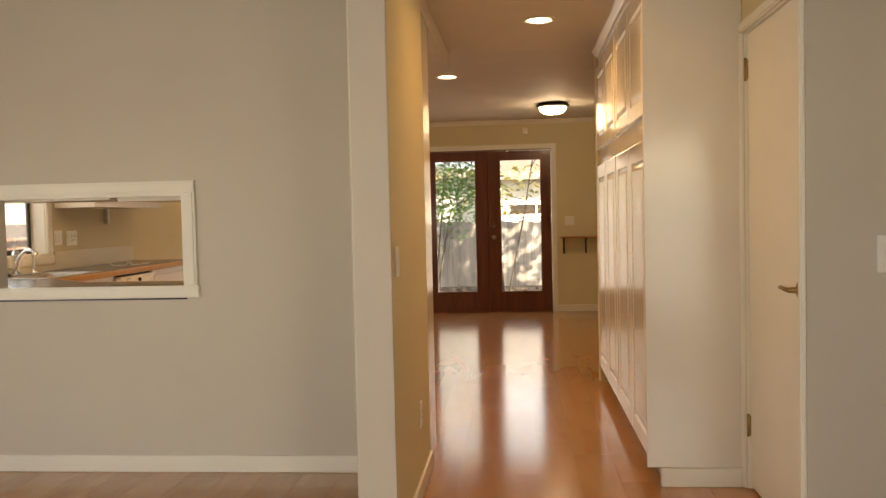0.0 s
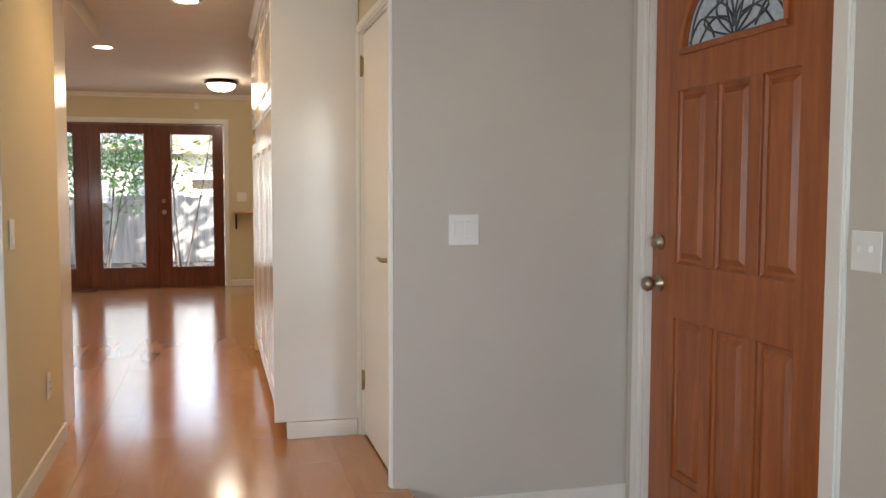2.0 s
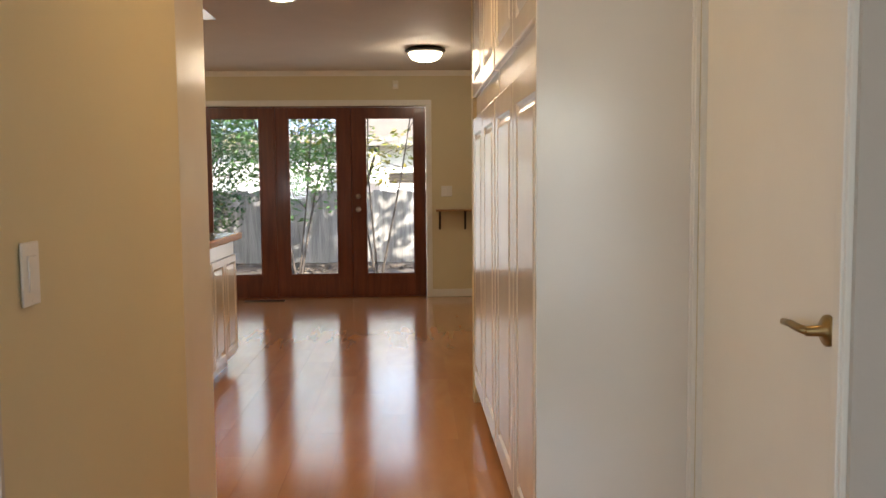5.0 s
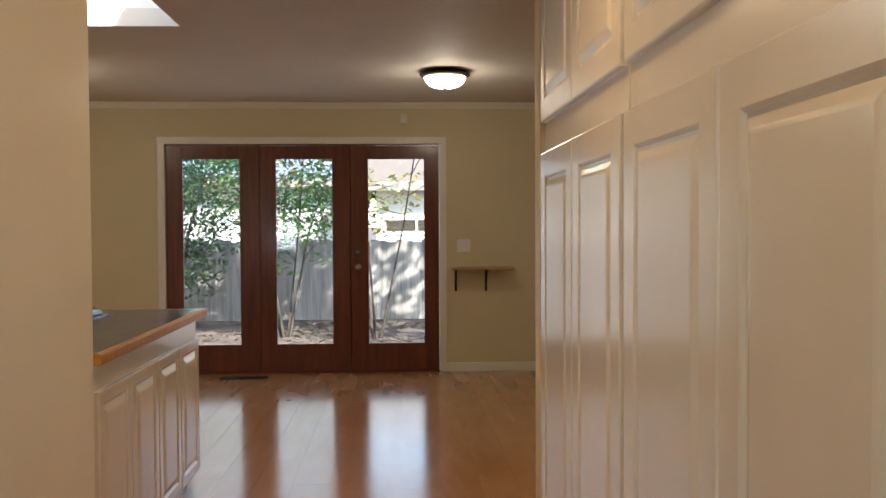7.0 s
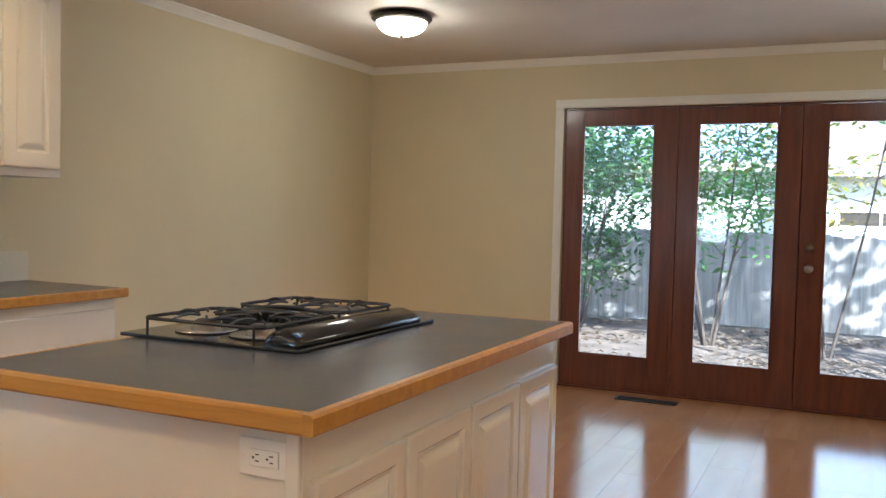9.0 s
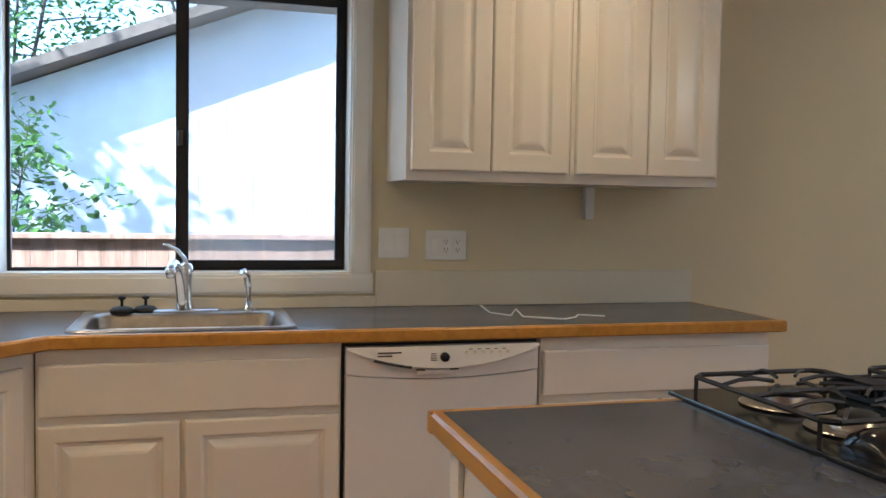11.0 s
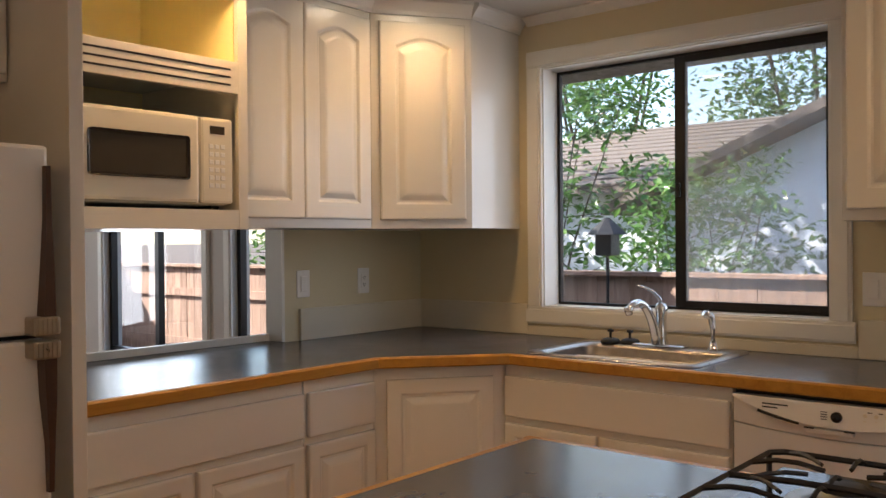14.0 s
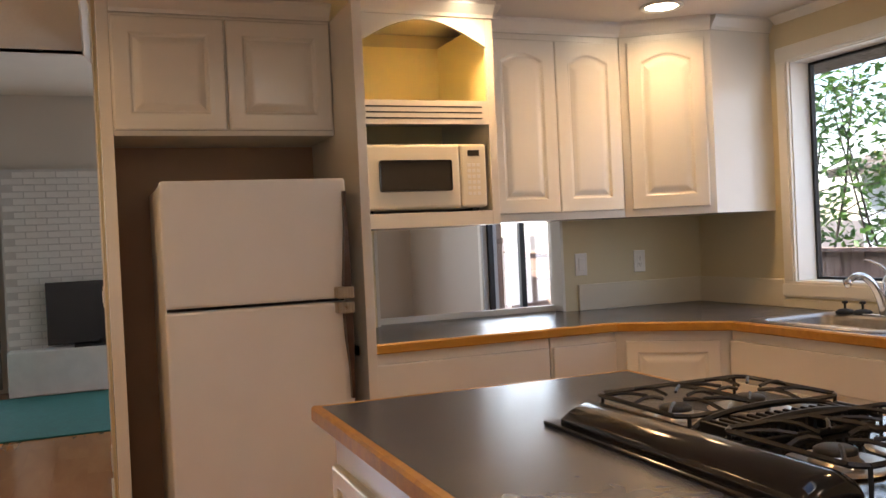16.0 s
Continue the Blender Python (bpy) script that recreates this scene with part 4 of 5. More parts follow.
base_unit("sink_cabinet", -3.44, 0.155, 'E', 0.87, 0.55, "white sink cabinet with a false front and two doors", [('drawer', 0.68, 0.83, (0, 1)), ('door', 0.11, 0.655, (0, 0.46, 1))])
base_unit("base_cabinet", -3.44, 1.68, 'E', 0.87, 0.55, "white base cabinet with a drawer over two doors", [('drawer', 0.68, 0.83, (0, 1)), ('door', 0.11, 0.655, (0, 0.5, 1))])
# diagonal corner cabinet
diag = empty("corner_cabinet", "white diagonal corner base cabinet with one door", "cabinet", "kitchen base cabinets")
part("carcass", prism([(-3.052, -0.151), (-3.441, 0.153), (XW + 0.01, 0.153), (XW + 0.01, YK + 0.01), (-3.052, YK + 0.01)], 0.09, CT - 0.042, lambda a, b, c: (a, b, c)), M_CAB, diag)
part("plinth", prism([(-3.10, -0.20), (-3.49, 0.10), (XW + 0.01, 0.10), (XW + 0.01, YK + 0.01), (-3.10, YK + 0.01)], 0, 0.09, lambda a, b, c: (a, b, c)), M_CAB, diag)
cabinet_door(diag, 0.40, 0.725, Matrix.Translation((-3.088, -0.123, 0.105)) @ pose(0, 0, 0, 0, 0, 142.0), rail=0.055)

# ---- dishwasher ----
dw = empty("dishwasher", "white dishwasher with a curved control panel, closed", "dishwasher", at=facing(-3.44, 1.03, 0, 'E'))
W = 0.64
part("body", box(0, W, 0.01, 0.55, 0.09, CT - 0.045), M_DARK, dw, "dark recess of the dishwasher")
n = 20
def sag(u, ends, depth):
    return ends - depth * math.sin(math.pi * u) ** 0.85
us = [i / n for i in range(n + 1)]
def across(u):
    return 0.006 + (W - 0.012) * u
seam = [(across(u), sag(u, 0.772, 0.020)) for u in us]
part("door_panel", prism([(0.006, 0.12), (W - 0.006, 0.12)] + seam[::-1], -0.022, 0.01, lambda a, b, c: (a, c, b)), M_FRIDGE, dw)
part("top_band", prism([(a, b + 0.004) for a, b in seam] + [(W - 0.006, 0.858), (0.006, 0.858)], -0.024, 0.01, lambda a, b, c: (a, c, b)), M_FRIDGE, dw)
curve = [(across(u), sag(u, 0.850, 0.062)) for u in us]
bm = bmesh.new()
rim = [[bm.verts.new((a, -0.024, b)) for a, b in curve], [bm.verts.new((a, -0.036 - 0.014 * math.sin(math.pi * u), b + 0.003)) for (a, b), u in zip(curve, us)], [bm.verts.new((across(u), -0.034 - 0.008 * math.sin(math.pi * u), 0.859)) for u in us], [bm.verts.new((across(u), -0.024, 0.859)) for u in us]]
for lo, hi in zip(rim, rim[1:] + rim[:1]):
    for i in range(n):
        bm.faces.new((lo[i], lo[i + 1], hi[i + 1], hi[i]))
for i in (0, n):
    bm.faces.new([r[i] for r in rim])
cp = part("control_panel", bm, M_PLASTIC, dw, "white crescent control panel")
part("handle_slot", tube([(across(u), -0.046, sag(u, 0.850, 0.062) - 0.001) for u in [0.13 + 0.19 * i / 8 for i in range(9)]], 0.0045, 6), M_DARK, cp)
part("latch", box(0.225, 0.355, -0.044, -0.024, 0.772, 0.786, 0.004), M_FRIDGE, dw, "white latch handle")
for lx in (0.235, 0.345):
    part("latch_shadow_gap", box(lx - 0.014, lx + 0.014, -0.0465, -0.044, 0.7845, 0.7885), M_DARK, cp)
part("dial", lathe([(0, 0), (0.015, 0), (0.015, 0.010), (0.012, 0.014), (0, 0.014)], pose(0.312, -0.046, 0.826, 90)), M_BLACK, cp, "black round dial", True)
for i in range(6):
    for j in range(2 if i < 5 else 1):
        part("button", lathe([(0, 0), (0.0062, 0), (0.0055, 0.004), (0, 0.004)], pose(0.385 + i * 0.028, -0.042 + 0.0006 * i, 0.838 - 0.019 * j, 90), 10), M_ALMOND, cp)
for i in range(5):
    part("marking", box(0.392 + i * 0.028, 0.404 + i * 0.028, -0.0478, -0.0455, 0.847, 0.849), M_DARK, cp)
for i in range(4):
    part("marking", box(0.268, 0.286, -0.0482, -0.046, 0.815 + i * 0.007, 0.817 + i * 0.007), M_DARK, cp)
for z, ln in ((0.840, 0.075), (0.830, 0.045)):
    part("marking", box(0.10, 0.10 + ln, -0.0432, -0.0415, z, z + 0.004), M_DARK, cp)
part("kick_panel", box(0.006, W - 0.006, 0.03, 0.05, 0.0, 0.11), M_FRIDGE, dw)

# ---- sink ----
sink = empty("sink", "stainless steel drop-in sink in the worktop", "sink")
x0, x1, y0, y1 = SINK
bm = bmesh.new()
def rr(x0, x1, y0, y1, r, z):
    pts = []
    for cx, cy, a in ((x1 - r, y1 - r, 0), (x0 + r, y1 - r, 90), (x0 + r, y0 + r, 180), (x1 - r, y0 + r, 270)):
        for i in range(6):
            t = radians(a + 18 * i)
            pts.append((cx + r * math.cos(t), cy + r * math.sin(t), z))
    return pts
loops = [rr(x0 - 0.02, x1 + 0.02, y0 - 0.02, y1 + 0.02, 0.04, CT + 0.001), rr(x0 - 0.016, x1 + 0.016, y0 - 0.016, y1 + 0.016, 0.04, CT + 0.007), rr(x0 + 0.075, x1 - 0.02, y0 + 0.02, y1 - 0.02, 0.05, CT + 0.004), rr(x0 + 0.08, x1 - 0.025, y0 + 0.025, y1 - 0.025, 0.05, CT - 0.01), rr(x0 + 0.095, x1 - 0.04, y0 + 0.04, y1 - 0.04, 0.06, CT - 0.17)]
vl = [[bm.verts.new(p) for p in lp] for lp in loops]
for p, q in zip(vl, vl[1:]):
    for i in range(len(p)):
        bm.faces.new((p[i], p[(i + 1) % len(p)], q[(i + 1) % len(q)], q[i]))
bm.faces.new(vl[-1])
part("bowl", bm, M_SINK, sink, "", True)
part("drain", lathe([(0, 0), (0.04, 0), (0.045, 0.004), (0.03, 0.005), (0, 0.003)], pose((x0 + x1) / 2 + 0.03, 0.56, CT - 0.169)), M_CHROME, sink, "", True)
tub = empty("dish_tub", "white plastic tub standing in the sink", "dish tub")
tz = CT - 0.168
part("base", box(-3.625, -3.522, 0.355, 0.665, tz, tz + 0.008, 0.002), M_PLASTIC, tub)
for px0, px1, py0, py1 in ((-3.625, -3.615, 0.355, 0.665), (-3.532, -3.522, 0.355, 0.665), (-3.615, -3.532, 0.355, 0.365), (-3.615, -3.532, 0.655, 0.665)):
    part("side", box(px0, px1, py0, py1, tz + 0.008, CT - 0.012, 0.003), M_PLASTIC, tub)
faucet = empty("faucet", "chrome single-lever kitchen faucet", "faucet")
bx, by = -3.905, 0.545
part("base_plate", box(bx - 0.025, bx + 0.03, by - 0.12, by + 0.12, CT + 0.004, CT + 0.014, 0.006), M_CHROME, faucet)
part("body", lathe([(0.026, 0), (0.027, 0.008), (0.021, 0.025), (0.019, 0.090), (0.023, 0.120), (0.024, 0.142), (0.016, 0.158), (0, 0.162)], pose(bx - 0.004, by + 0.012, CT + 0.012)), M_CHROME, faucet, "", True)
sp = [(bx + 0.012 + 0.155 * u ** 1.25, by - 0.035 * u, CT + 0.014 + 0.165 * math.sin(math.pi * 0.62 * u ** 0.8) - 0.012 * u ** 6) for u in [i / 16 for i in range(17)]]
part("spout", tube(sp, 0.019, 14, 0.013), M_CHROME, faucet, "", True)
part("aerator", lathe([(0, -0.012), (0.014, -0.012), (0.016, 0.0), (0.015, 0.016), (0, 0.018)], pose(sp[-1][0], sp[-1][1], sp[-1][2] - 0.006, 0, 25)), M_CHROME, faucet, "", True)
part("lever", tube([(bx - 0.004, by + 0.012, CT + 0.168), (bx - 0.002, by + 0.004, CT + 0.190), (bx + 0.012, by - 0.016, CT + 0.216), (bx + 0.034, by - 0.044, CT + 0.234), (bx + 0.046, by - 0.062, CT + 0.238)], 0.009, 10, 0.004), M_CHROME, faucet, "", True)
spray = empty("side_sprayer", "chrome side sprayer beside the faucet", "sprayer")
part("base", lathe([(0.022, 0), (0.022, 0.006), (0.014, 0.012), (0.013, 0.03), (0, 0.03)], pose(-3.90, 0.768, CT + 0.005)), M_CHROME, spray, "", True)
part("wand", tube([(-3.90, 0.768, CT + 0.03), (-3.902, 0.766, CT + 0.09), (-3.898, 0.760, CT + 0.128), (-3.872, 0.748, CT + 0.142)], 0.011, 10, 0.015), M_CHROME, spray, "", True)
for (sx, sy) in ((-3.885, 0.350), (-3.905, 0.425)):
    st = empty("sink_strainer", "black sink stopper with a knob", "stopper", "sink stoppers", at=pose(sx, sy, CT + 0.006))
    part("disc", lathe([(0, 0), (0.038, 0), (0.040, 0.008), (0.030, 0.018), (0.010, 0.022), (0, 0.022)]), M_IRON, st, "", True)
    part("grip", lathe([(0.005, 0.02), (0.005, 0.042), (0.013, 0.046), (0.012, 0.054), (0, 0.056)]), M_IRON, st, "", True)

cable = tube([(-3.74, 1.57, CT + 0.03), (-3.72, 1.60, CT + 0.006), (-3.64, 1.65, CT + 0.005), (-3.62, 1.66, CT + 0.03), (-3.60, 1.68, CT + 0.006), (-3.52, 1.80, CT + 0.005), (-3.56, 1.86, CT + 0.006), (-3.63, 1.90, CT + 0.005), (-3.58, 1.98, CT + 0.005)], 0.003, 6)
thing("cable", cable, M_PLASTIC, "thin white cable lying on the worktop", "cable")

# ---- upper cabinets ----
UB, UT = 1.385, 2.25
def upper_unit(x, y, d, w, label, doors, arch):
    root = empty("wall_cabinet", label, "cabinet", "kitchen wall cabinets", at=facing(x, y, 0, d))
    part("carcass", box(0.001, w - 0.001, 0, 0.325 if d == 'E' else 0.375, UB, UT, 0.002), M_CAB, root)
    for k in range(doors):
        dwid = (w - 0.03) / doors
        cabinet_door(root, dwid - 0.004, 0.80, pose(0.015 + k * dwid + 0.002, 0, UB + 0.035), arch)
    return root
def cab_crown(pts):
    for (p, q, n) in pts:
        prof = [(0, 0), (0.010, 0), (0.014, 0.015), (0.04, 0.045), (0.046, 0.05), (0.046, 0.064), (0, 0.064)]
        dd = Vector((q[0] - p[0], q[1] - p[1]))
        u = dd.normalized()
        thing("cabinet_crown", prism(prof, 0, dd.length, lambda a, b, c: (p[0] + n[0] * a + u.x * c, p[1] + n[1] * a + u.y * c, UT + b)), M_CAB, "white crown moulding on the wall cabinets", "moulding", kind="structure")
upper_unit(-3.69, 1.275, 'E', 0.605, "white wall cabinet with two raised-panel doors", 2, True)
upper_unit(-3.69, 1.88, 'E', 0.605, "white wall cabinet with two raised-panel doors", 2, True)
upper_unit(-2.575, -0.40, 'N', 0.725, "white wall cabinet with two arched raised-panel doors", 2, True)
ucorner = empty("wall_corner_cabinet", "white diagonal corner wall cabinet with an arched door", "cabinet", "kitchen wall cabinets")
part("carcass", prism([(-3.302, -0.40), (-3.655, -0.165), (XW, -0.18), (XW, YK), (-3.302, YK)], UB, UT, lambda a, b, c: (a, b, c)), M_CAB, ucorner)
cabinet_door(ucorner, 0.36, 0.80, Matrix.Translation((-3.330, -0.381, UB + 0.035)) @ pose(0, 0, 0, 0, 0, 146.3), True)
cab_crown([((-3.69, 1.275), (-3.69, 2.485), (1, 0)), ((-2.575, -0.40), (-3.302, -0.40), (0, 1)), ((-3.302, -0.40), (-3.655, -0.165), (0.554, 0.832)), ((XW, -0.18), (-3.655, -0.165), (0, 1))])
# junction box under the wall cabinet
thing("under_cabinet_switch", box(XW + 0.001, XW + 0.03, 2.085, 2.125, 1.255, 1.384, 0.003), M_PLASTIC, "small white switch box under the wall cabinet", "switch")

# ---- microwave and fridge tower ----
TY = -0.205          # front of the microwave tower
tower = empty("microwave_cabinet", "white cabinet with an arched yellow niche over a microwave shelf", "cabinet")
TX0, TX1 = -2.53, -1.90
TZ = 1.375
part("side", box(TX0, TX0 + 0.02, YK, TY, TZ, 2.25), M_CAB, tower)
part("side", box(TX1 - 0.02, TX1, YK, TY, TZ, 2.25), M_CAB, tower)
part("shelf", box(TX0 + 0.02, TX1 - 0.02, YK, TY, TZ, TZ + 0.06, 0.002), M_CAB, tower)
part("shelf", box(TX0 + 0.02, TX1 - 0.02, YK, TY - 0.02, 1.87, 1.89), M_CAB, tower)
part("niche_back", box(TX0 + 0.02, TX1 - 0.02, YK, YK + 0.012, TZ + 0.06, 2.25), mat("niche_yellow", (0.88, 0.78, 0.44), 0.5, vary=0.02), tower, "yellow painted niche back")
part("niche_side", box(TX0 + 0.02, TX0 + 0.024, YK + 0.012, TY - 0.02, 1.89, 2.25), bpy.data.materials["niche_yellow"], tower, "yellow painted niche side")
part("niche_side", box(TX1 - 0.024, TX1 - 0.02, YK + 0.012, TY - 0.02, 1.89, 2.25), bpy.data.materials["niche_yellow"], tower, "yellow painted niche side")
part("niche_floor", box(TX0 + 0.024, TX1 - 0.024, YK + 0.012, TY - 0.02, 1.89, 1.893), bpy.data.materials["niche_yellow"], tower, "yellow painted niche floor")
# face frame with the arch
bm = bmesh.new()
add_box(bm, TX0, TX0 + 0.036, TY, TY + 0.02, TZ, 2.25, 0.002)
add_box(bm, TX1 - 0.03, TX1, TY, TY + 0.02, TZ, 2.25, 0.002)
n = 16
a0, a1 = TX0 + 0.036, TX1 - 0.03
pts = [(a0, 2.25), (a0, 2.13)] + [(a0 + (a1 - a0) * i / n, 2.13 + 0.105 * math.sin(math.pi * i / n)) for i in range(1, n)] + [(a1, 2.13), (a1, 2.25)]
add_prism(bm, pts, TY, TY + 0.02, lambda a, b, c: (a, c, b))
add_box(bm, a0, a1, TY, TY + 0.018, TZ, TZ + 0.06)
part("face_frame", bm, M_CAB, tower)
bm = bmesh.new()
add_box(bm, a0, a1, TY, TY + 0.022, 1.80, 1.90, 0.002)
g = part("grille_rail", bm, M_CAB, tower)
for k in range(3):
    part("groove", box(a0 + 0.03, a1 - 0.02, TY + 0.0215, TY + 0.0235, 1.822 + k * 0.024, 1.828 + k * 0.024), M_DARK, g)
cab_crown([((TX1, TY + 0.02), (TX0, TY + 0.02), (0, 1)), ((TX0, TY + 0.02), (TX0, YK + 0.32), (-1, 0))])

mw = empty("microwave", "cream microwave oven with a dark window, the wide low one painting an eave shadow, on its shelf", "microwave")
mx0, mx1, my, mz0, mz1 = -2.478, -1.925, TY - 0.01, TZ + 0.062, 1.722
part("body", box(mx0, mx1, my - 0.40, my, mz0 + 0.012, mz1, 0.012), M_ALMOND, mw)
md = part("door", box(mx0 + 0.125, mx1 - 0.002, my, my + 0.028, mz0 + 0.016, mz1 - 0.004, 0.012), M_ALMOND, mw)
part("window", box(mx0 + 0.165, mx1 - 0.07, my + 0.0275, my + 0.031, mz0 + 0.085, mz1 - 0.07, 0.01), M_SMOKE, md, "dark smoked window")
mp = part("control_panel", box(mx0 + 0.002, mx0 + 0.121, my, my + 0.026, mz0 + 0.016, mz1 - 0.004, 0.010), M_ALMOND, mw)
part("display", box(mx0 + 0.035, mx0 + 0.088, my + 0.0258, my + 0.0275, mz1 - 0.055, mz1 - 0.030), M_SMOKE, mp, "dark display")
bm = bmesh.new()
for i in range(3):
    for j in range(6):
        add_box(bm, mx0 + 0.034 + i * 0.021, mx0 + 0.050 + i * 0.021, my + 0.0255, my + 0.0275, mz0 + 0.065 + j * 0.024, mz0 + 0.079 + j * 0.024, 0.001)
part("key", bm, M_PLASTIC, mp)
for x in (mx0 + 0.04, mx1 - 0.04):
    part("foot", box(x - 0.015, x + 0.015, my - 0.36, my - 0.02, mz0 - 0.002, mz0 + 0.013), M_DARK, mw)

FY = 0.0           # front of the fridge doors
enc = empty("fridge_enclosure", "white cabinet over and beside the fridge with two doors", "cabinet")
part("side_panel", box(-1.90, -1.862, YK, -0.02, 0, 2.25, 0.002), M_CAB, enc)
part("side_panel", box(-0.998, -0.952, YK + 0.001, -0.36, 0, 2.314, 0.002), M_CAB, enc)
part("cabinet_box", box(-1.862, -0.999, YK, -0.36, 1.775, 2.25, 0.002), M_CAB, enc)
part("back_panel", box(-1.862, -1.0, YK, YK + 0.01, 0, 1.774), M_ALCOVE_SHADE, enc, "tan alcove back, its colour darkened for the recess shade")
for k in range(2):
    cabinet_door(enc, 0.422, 0.44, facing(-1.003 - k * 0.430, -0.36, 1.795, 'N'))
cab_crown([((-0.999, -0.36), (-1.862, -0.36), (0, 1))])

fr = empty("refrigerator", "white two-door refrigerator with dark edge handles", "refrigerator")
fx0, fx1 = -1.800, -1.130
part("body", box(fx0 + 0.005, fx1 - 0.005, YK + 0.03, FY - 0.065, 0.02, 1.565, 0.006), M_FRIDGE, fr)
part("plinth", box(fx0 + 0.02, fx1 - 0.02, YK + 0.08, FY - 0.05, 0, 0.10), M_DARK, fr)
d1 = part("freezer_door", box(fx0, fx1, FY - 0.06, FY, 1.118, 1.57, 0.010), M_FRIDGE, fr)
d2 = part("fridge_door", box(fx0, fx1, FY - 0.06, FY, 0.11, 1.105, 0.010), M_FRIDGE, fr)
part("gasket", box(fx0 + 0.01, fx1 - 0.01, FY - 0.068, FY - 0.055, 0.11, 1.56), M_DARK, fr)
for parent, z0, z1, flip in ((d1, 1.135, 1.52, False), (d2, 0.74, 1.085, True)):
    bm = bmesh.new()
    rows = [(0.010, 0.018), (0.011, 0.022), (0.018, 0.034), (0.026, 0.040)]
    if flip:
        rows = [(0.026, 0.040), (0.022, 0.038), (0.012, 0.026), (0.010, 0.018)]
    n = 4
    zs = [z1 - (z1 - z0) * i / (n - 1) for i in range(n)]
    prev = None
    for (w, dp), z in zip(rows, zs):
        ring = [bm.verts.new(p) for p in ((fx0 + 0.004, FY, z), (fx0 + 0.004 + w * 1.2, FY, z), (fx0 + 0.004 + w * 1.2, FY + dp, z), (fx0 + 0.004, FY + dp, z))]
        if prev:
            for i in range(4):
                bm.faces.new((prev[i], prev[(i + 1) % 4], ring[(i + 1) % 4], ring[i]))
        else:
            bm.faces.new(ring)
        prev = ring
    bm.faces.new(prev[::-1])
    h = part("handle", bm, mat("walnut_handle", (0.05, 0.022, 0.014), 0.35, vary=0.2) if "walnut_handle" not in bpy.data.materials else bpy.data.materials["walnut_handle"], parent, "dark brown handle")
for z in (1.062, 1.118):
    hc = part("handle_cap", box(fx0 - 0.004, fx0 + 0.062, FY - 0.01, FY + 0.046, z, z + 0.044, 0.006), M_NICKEL, fr, "ribbed bronze handle cap")
    for k in range(5):
        part("rib", box(fx0 + 0.002 + k * 0.011, fx0 + 0.008 + k * 0.011, FY + 0.0455, FY + 0.049, z + 0.004, z + 0.040, 0.001), M_NICKEL, hc)

# ---- island ----
IX0, IX1, IY0, IY1 = -2.350, -1.405, 1.015, 2.60
isl_top = empty("worktop_island", "dark slate laminate island top with oak nosing", "worktop")
part("slab", box(IX0 + f, IX1 - f, IY0 + f, IY1 - f, CT - 0.04, CT), M_LAM, isl_top)
for p, q, nx, ny in (((IX0 + f, IY0 + f), (IX1 - f, IY0 + f), 0, -1), ((IX1 - f, IY0), (IX1 - f, IY1), 1, 0), ((IX0 + f, IY1 - f), (IX1 - f, IY1 - f), 0, 1), ((IX0 + f, IY0), (IX0 + f, IY1), -1, 0)):
    bm = bmesh.new()
    edge_strip(bm, p, q, nx, ny)
    part("nosing", bm, M_OAK, isl_top, "oak nosing")
isl = empty("island_cabinet", "white kitchen island cabinet with raised-panel doors", "cabinet")
cx0, cx1, cy0, cy1 = IX0 + 0.045, IX1 - 0.05, IY0 + 0.045, IY1 - 0.045
part("carcass", box(cx0, cx1, cy0, cy1, 0.09, CT - 0.042, 0.003), M_CAB, isl)
part("plinth", box(cx0 + 0.05, cx1 - 0.06, cy0 + 0.01, cy1 - 0.01, 0, 0.09), M_CAB, isl)
part("corner_post", box(cx0 - 0.004, cx0 + 0.05, cy0 - 0.012, cy0, 0.0, CT - 0.042, 0.003), M_CAB, isl)
part("corner_post", box(cx1 - 0.03, cx1, cy0 - 0.012, cy0, 0.0, CT - 0.042, 0.003), M_CAB, isl)
span = (cy1 - cy0 - 0.03) / 4
for k in range(4):
    cabinet_door(isl, span - 0.010, 0.66, facing(cx1, cy0 + 0.02 + k * span, 0.115, 'E'), rail=0.05)
    cabinet_door(isl, span - 0.010, 0.66, facing(cx0, cy0 + 0.02 + (k + 1) * span - 0.010, 0.115, 'W'), rail=0.05)
wall_plate(facing(-1.535, cy0 - 0.001, 0.812, 'S') @ pose(0, 0, 0, 0, 90, 0), 1, "white outlet on the end of the island", ['outlet'], "wall_outlet")

# ---- cooktop ----
KX0, KX1, KY0, KY1 = -2.36, -1.79, 1.525, 2.28
ck = empty("cooktop", "black downdraft gas cooktop with cast-iron grates", "cooktop")
part("glass_base", box(KX0 - 0.02, KX1, KY0 + 0.010, KY1 + 0.03, CT, CT + 0.010, 0.003), M_BLACK, ck)
bm = bmesh.new()
prof = [(0, 0), (0.118, 0), (0.121, 0.007), (0.115, 0.018), (0.103, 0.028), (0.087, 0.036), (0.068, 0.041), (0.048, 0.042), (0.030, 0.039), (0.014, 0.031), (0.004, 0.020), (0, 0.010)]
rings = []
for yy, sc in ((KY0 + 0.045, 0.30), (KY0 + 0.048, 0.62), (KY0 + 0.056, 0.86), (KY0 + 0.072, 1.0), (KY1 - 0.050, 1.0), (KY1 - 0.034, 0.86), (KY1 - 0.026, 0.62), (KY1 - 0.023, 0.30)):
    rings.append([bm.verts.new((KX1 - 0.138 + 0.064 + (a - 0.064) * (0.8 + 0.2 * sc), yy, CT + 0.009 + b * sc)) for a, b in prof])
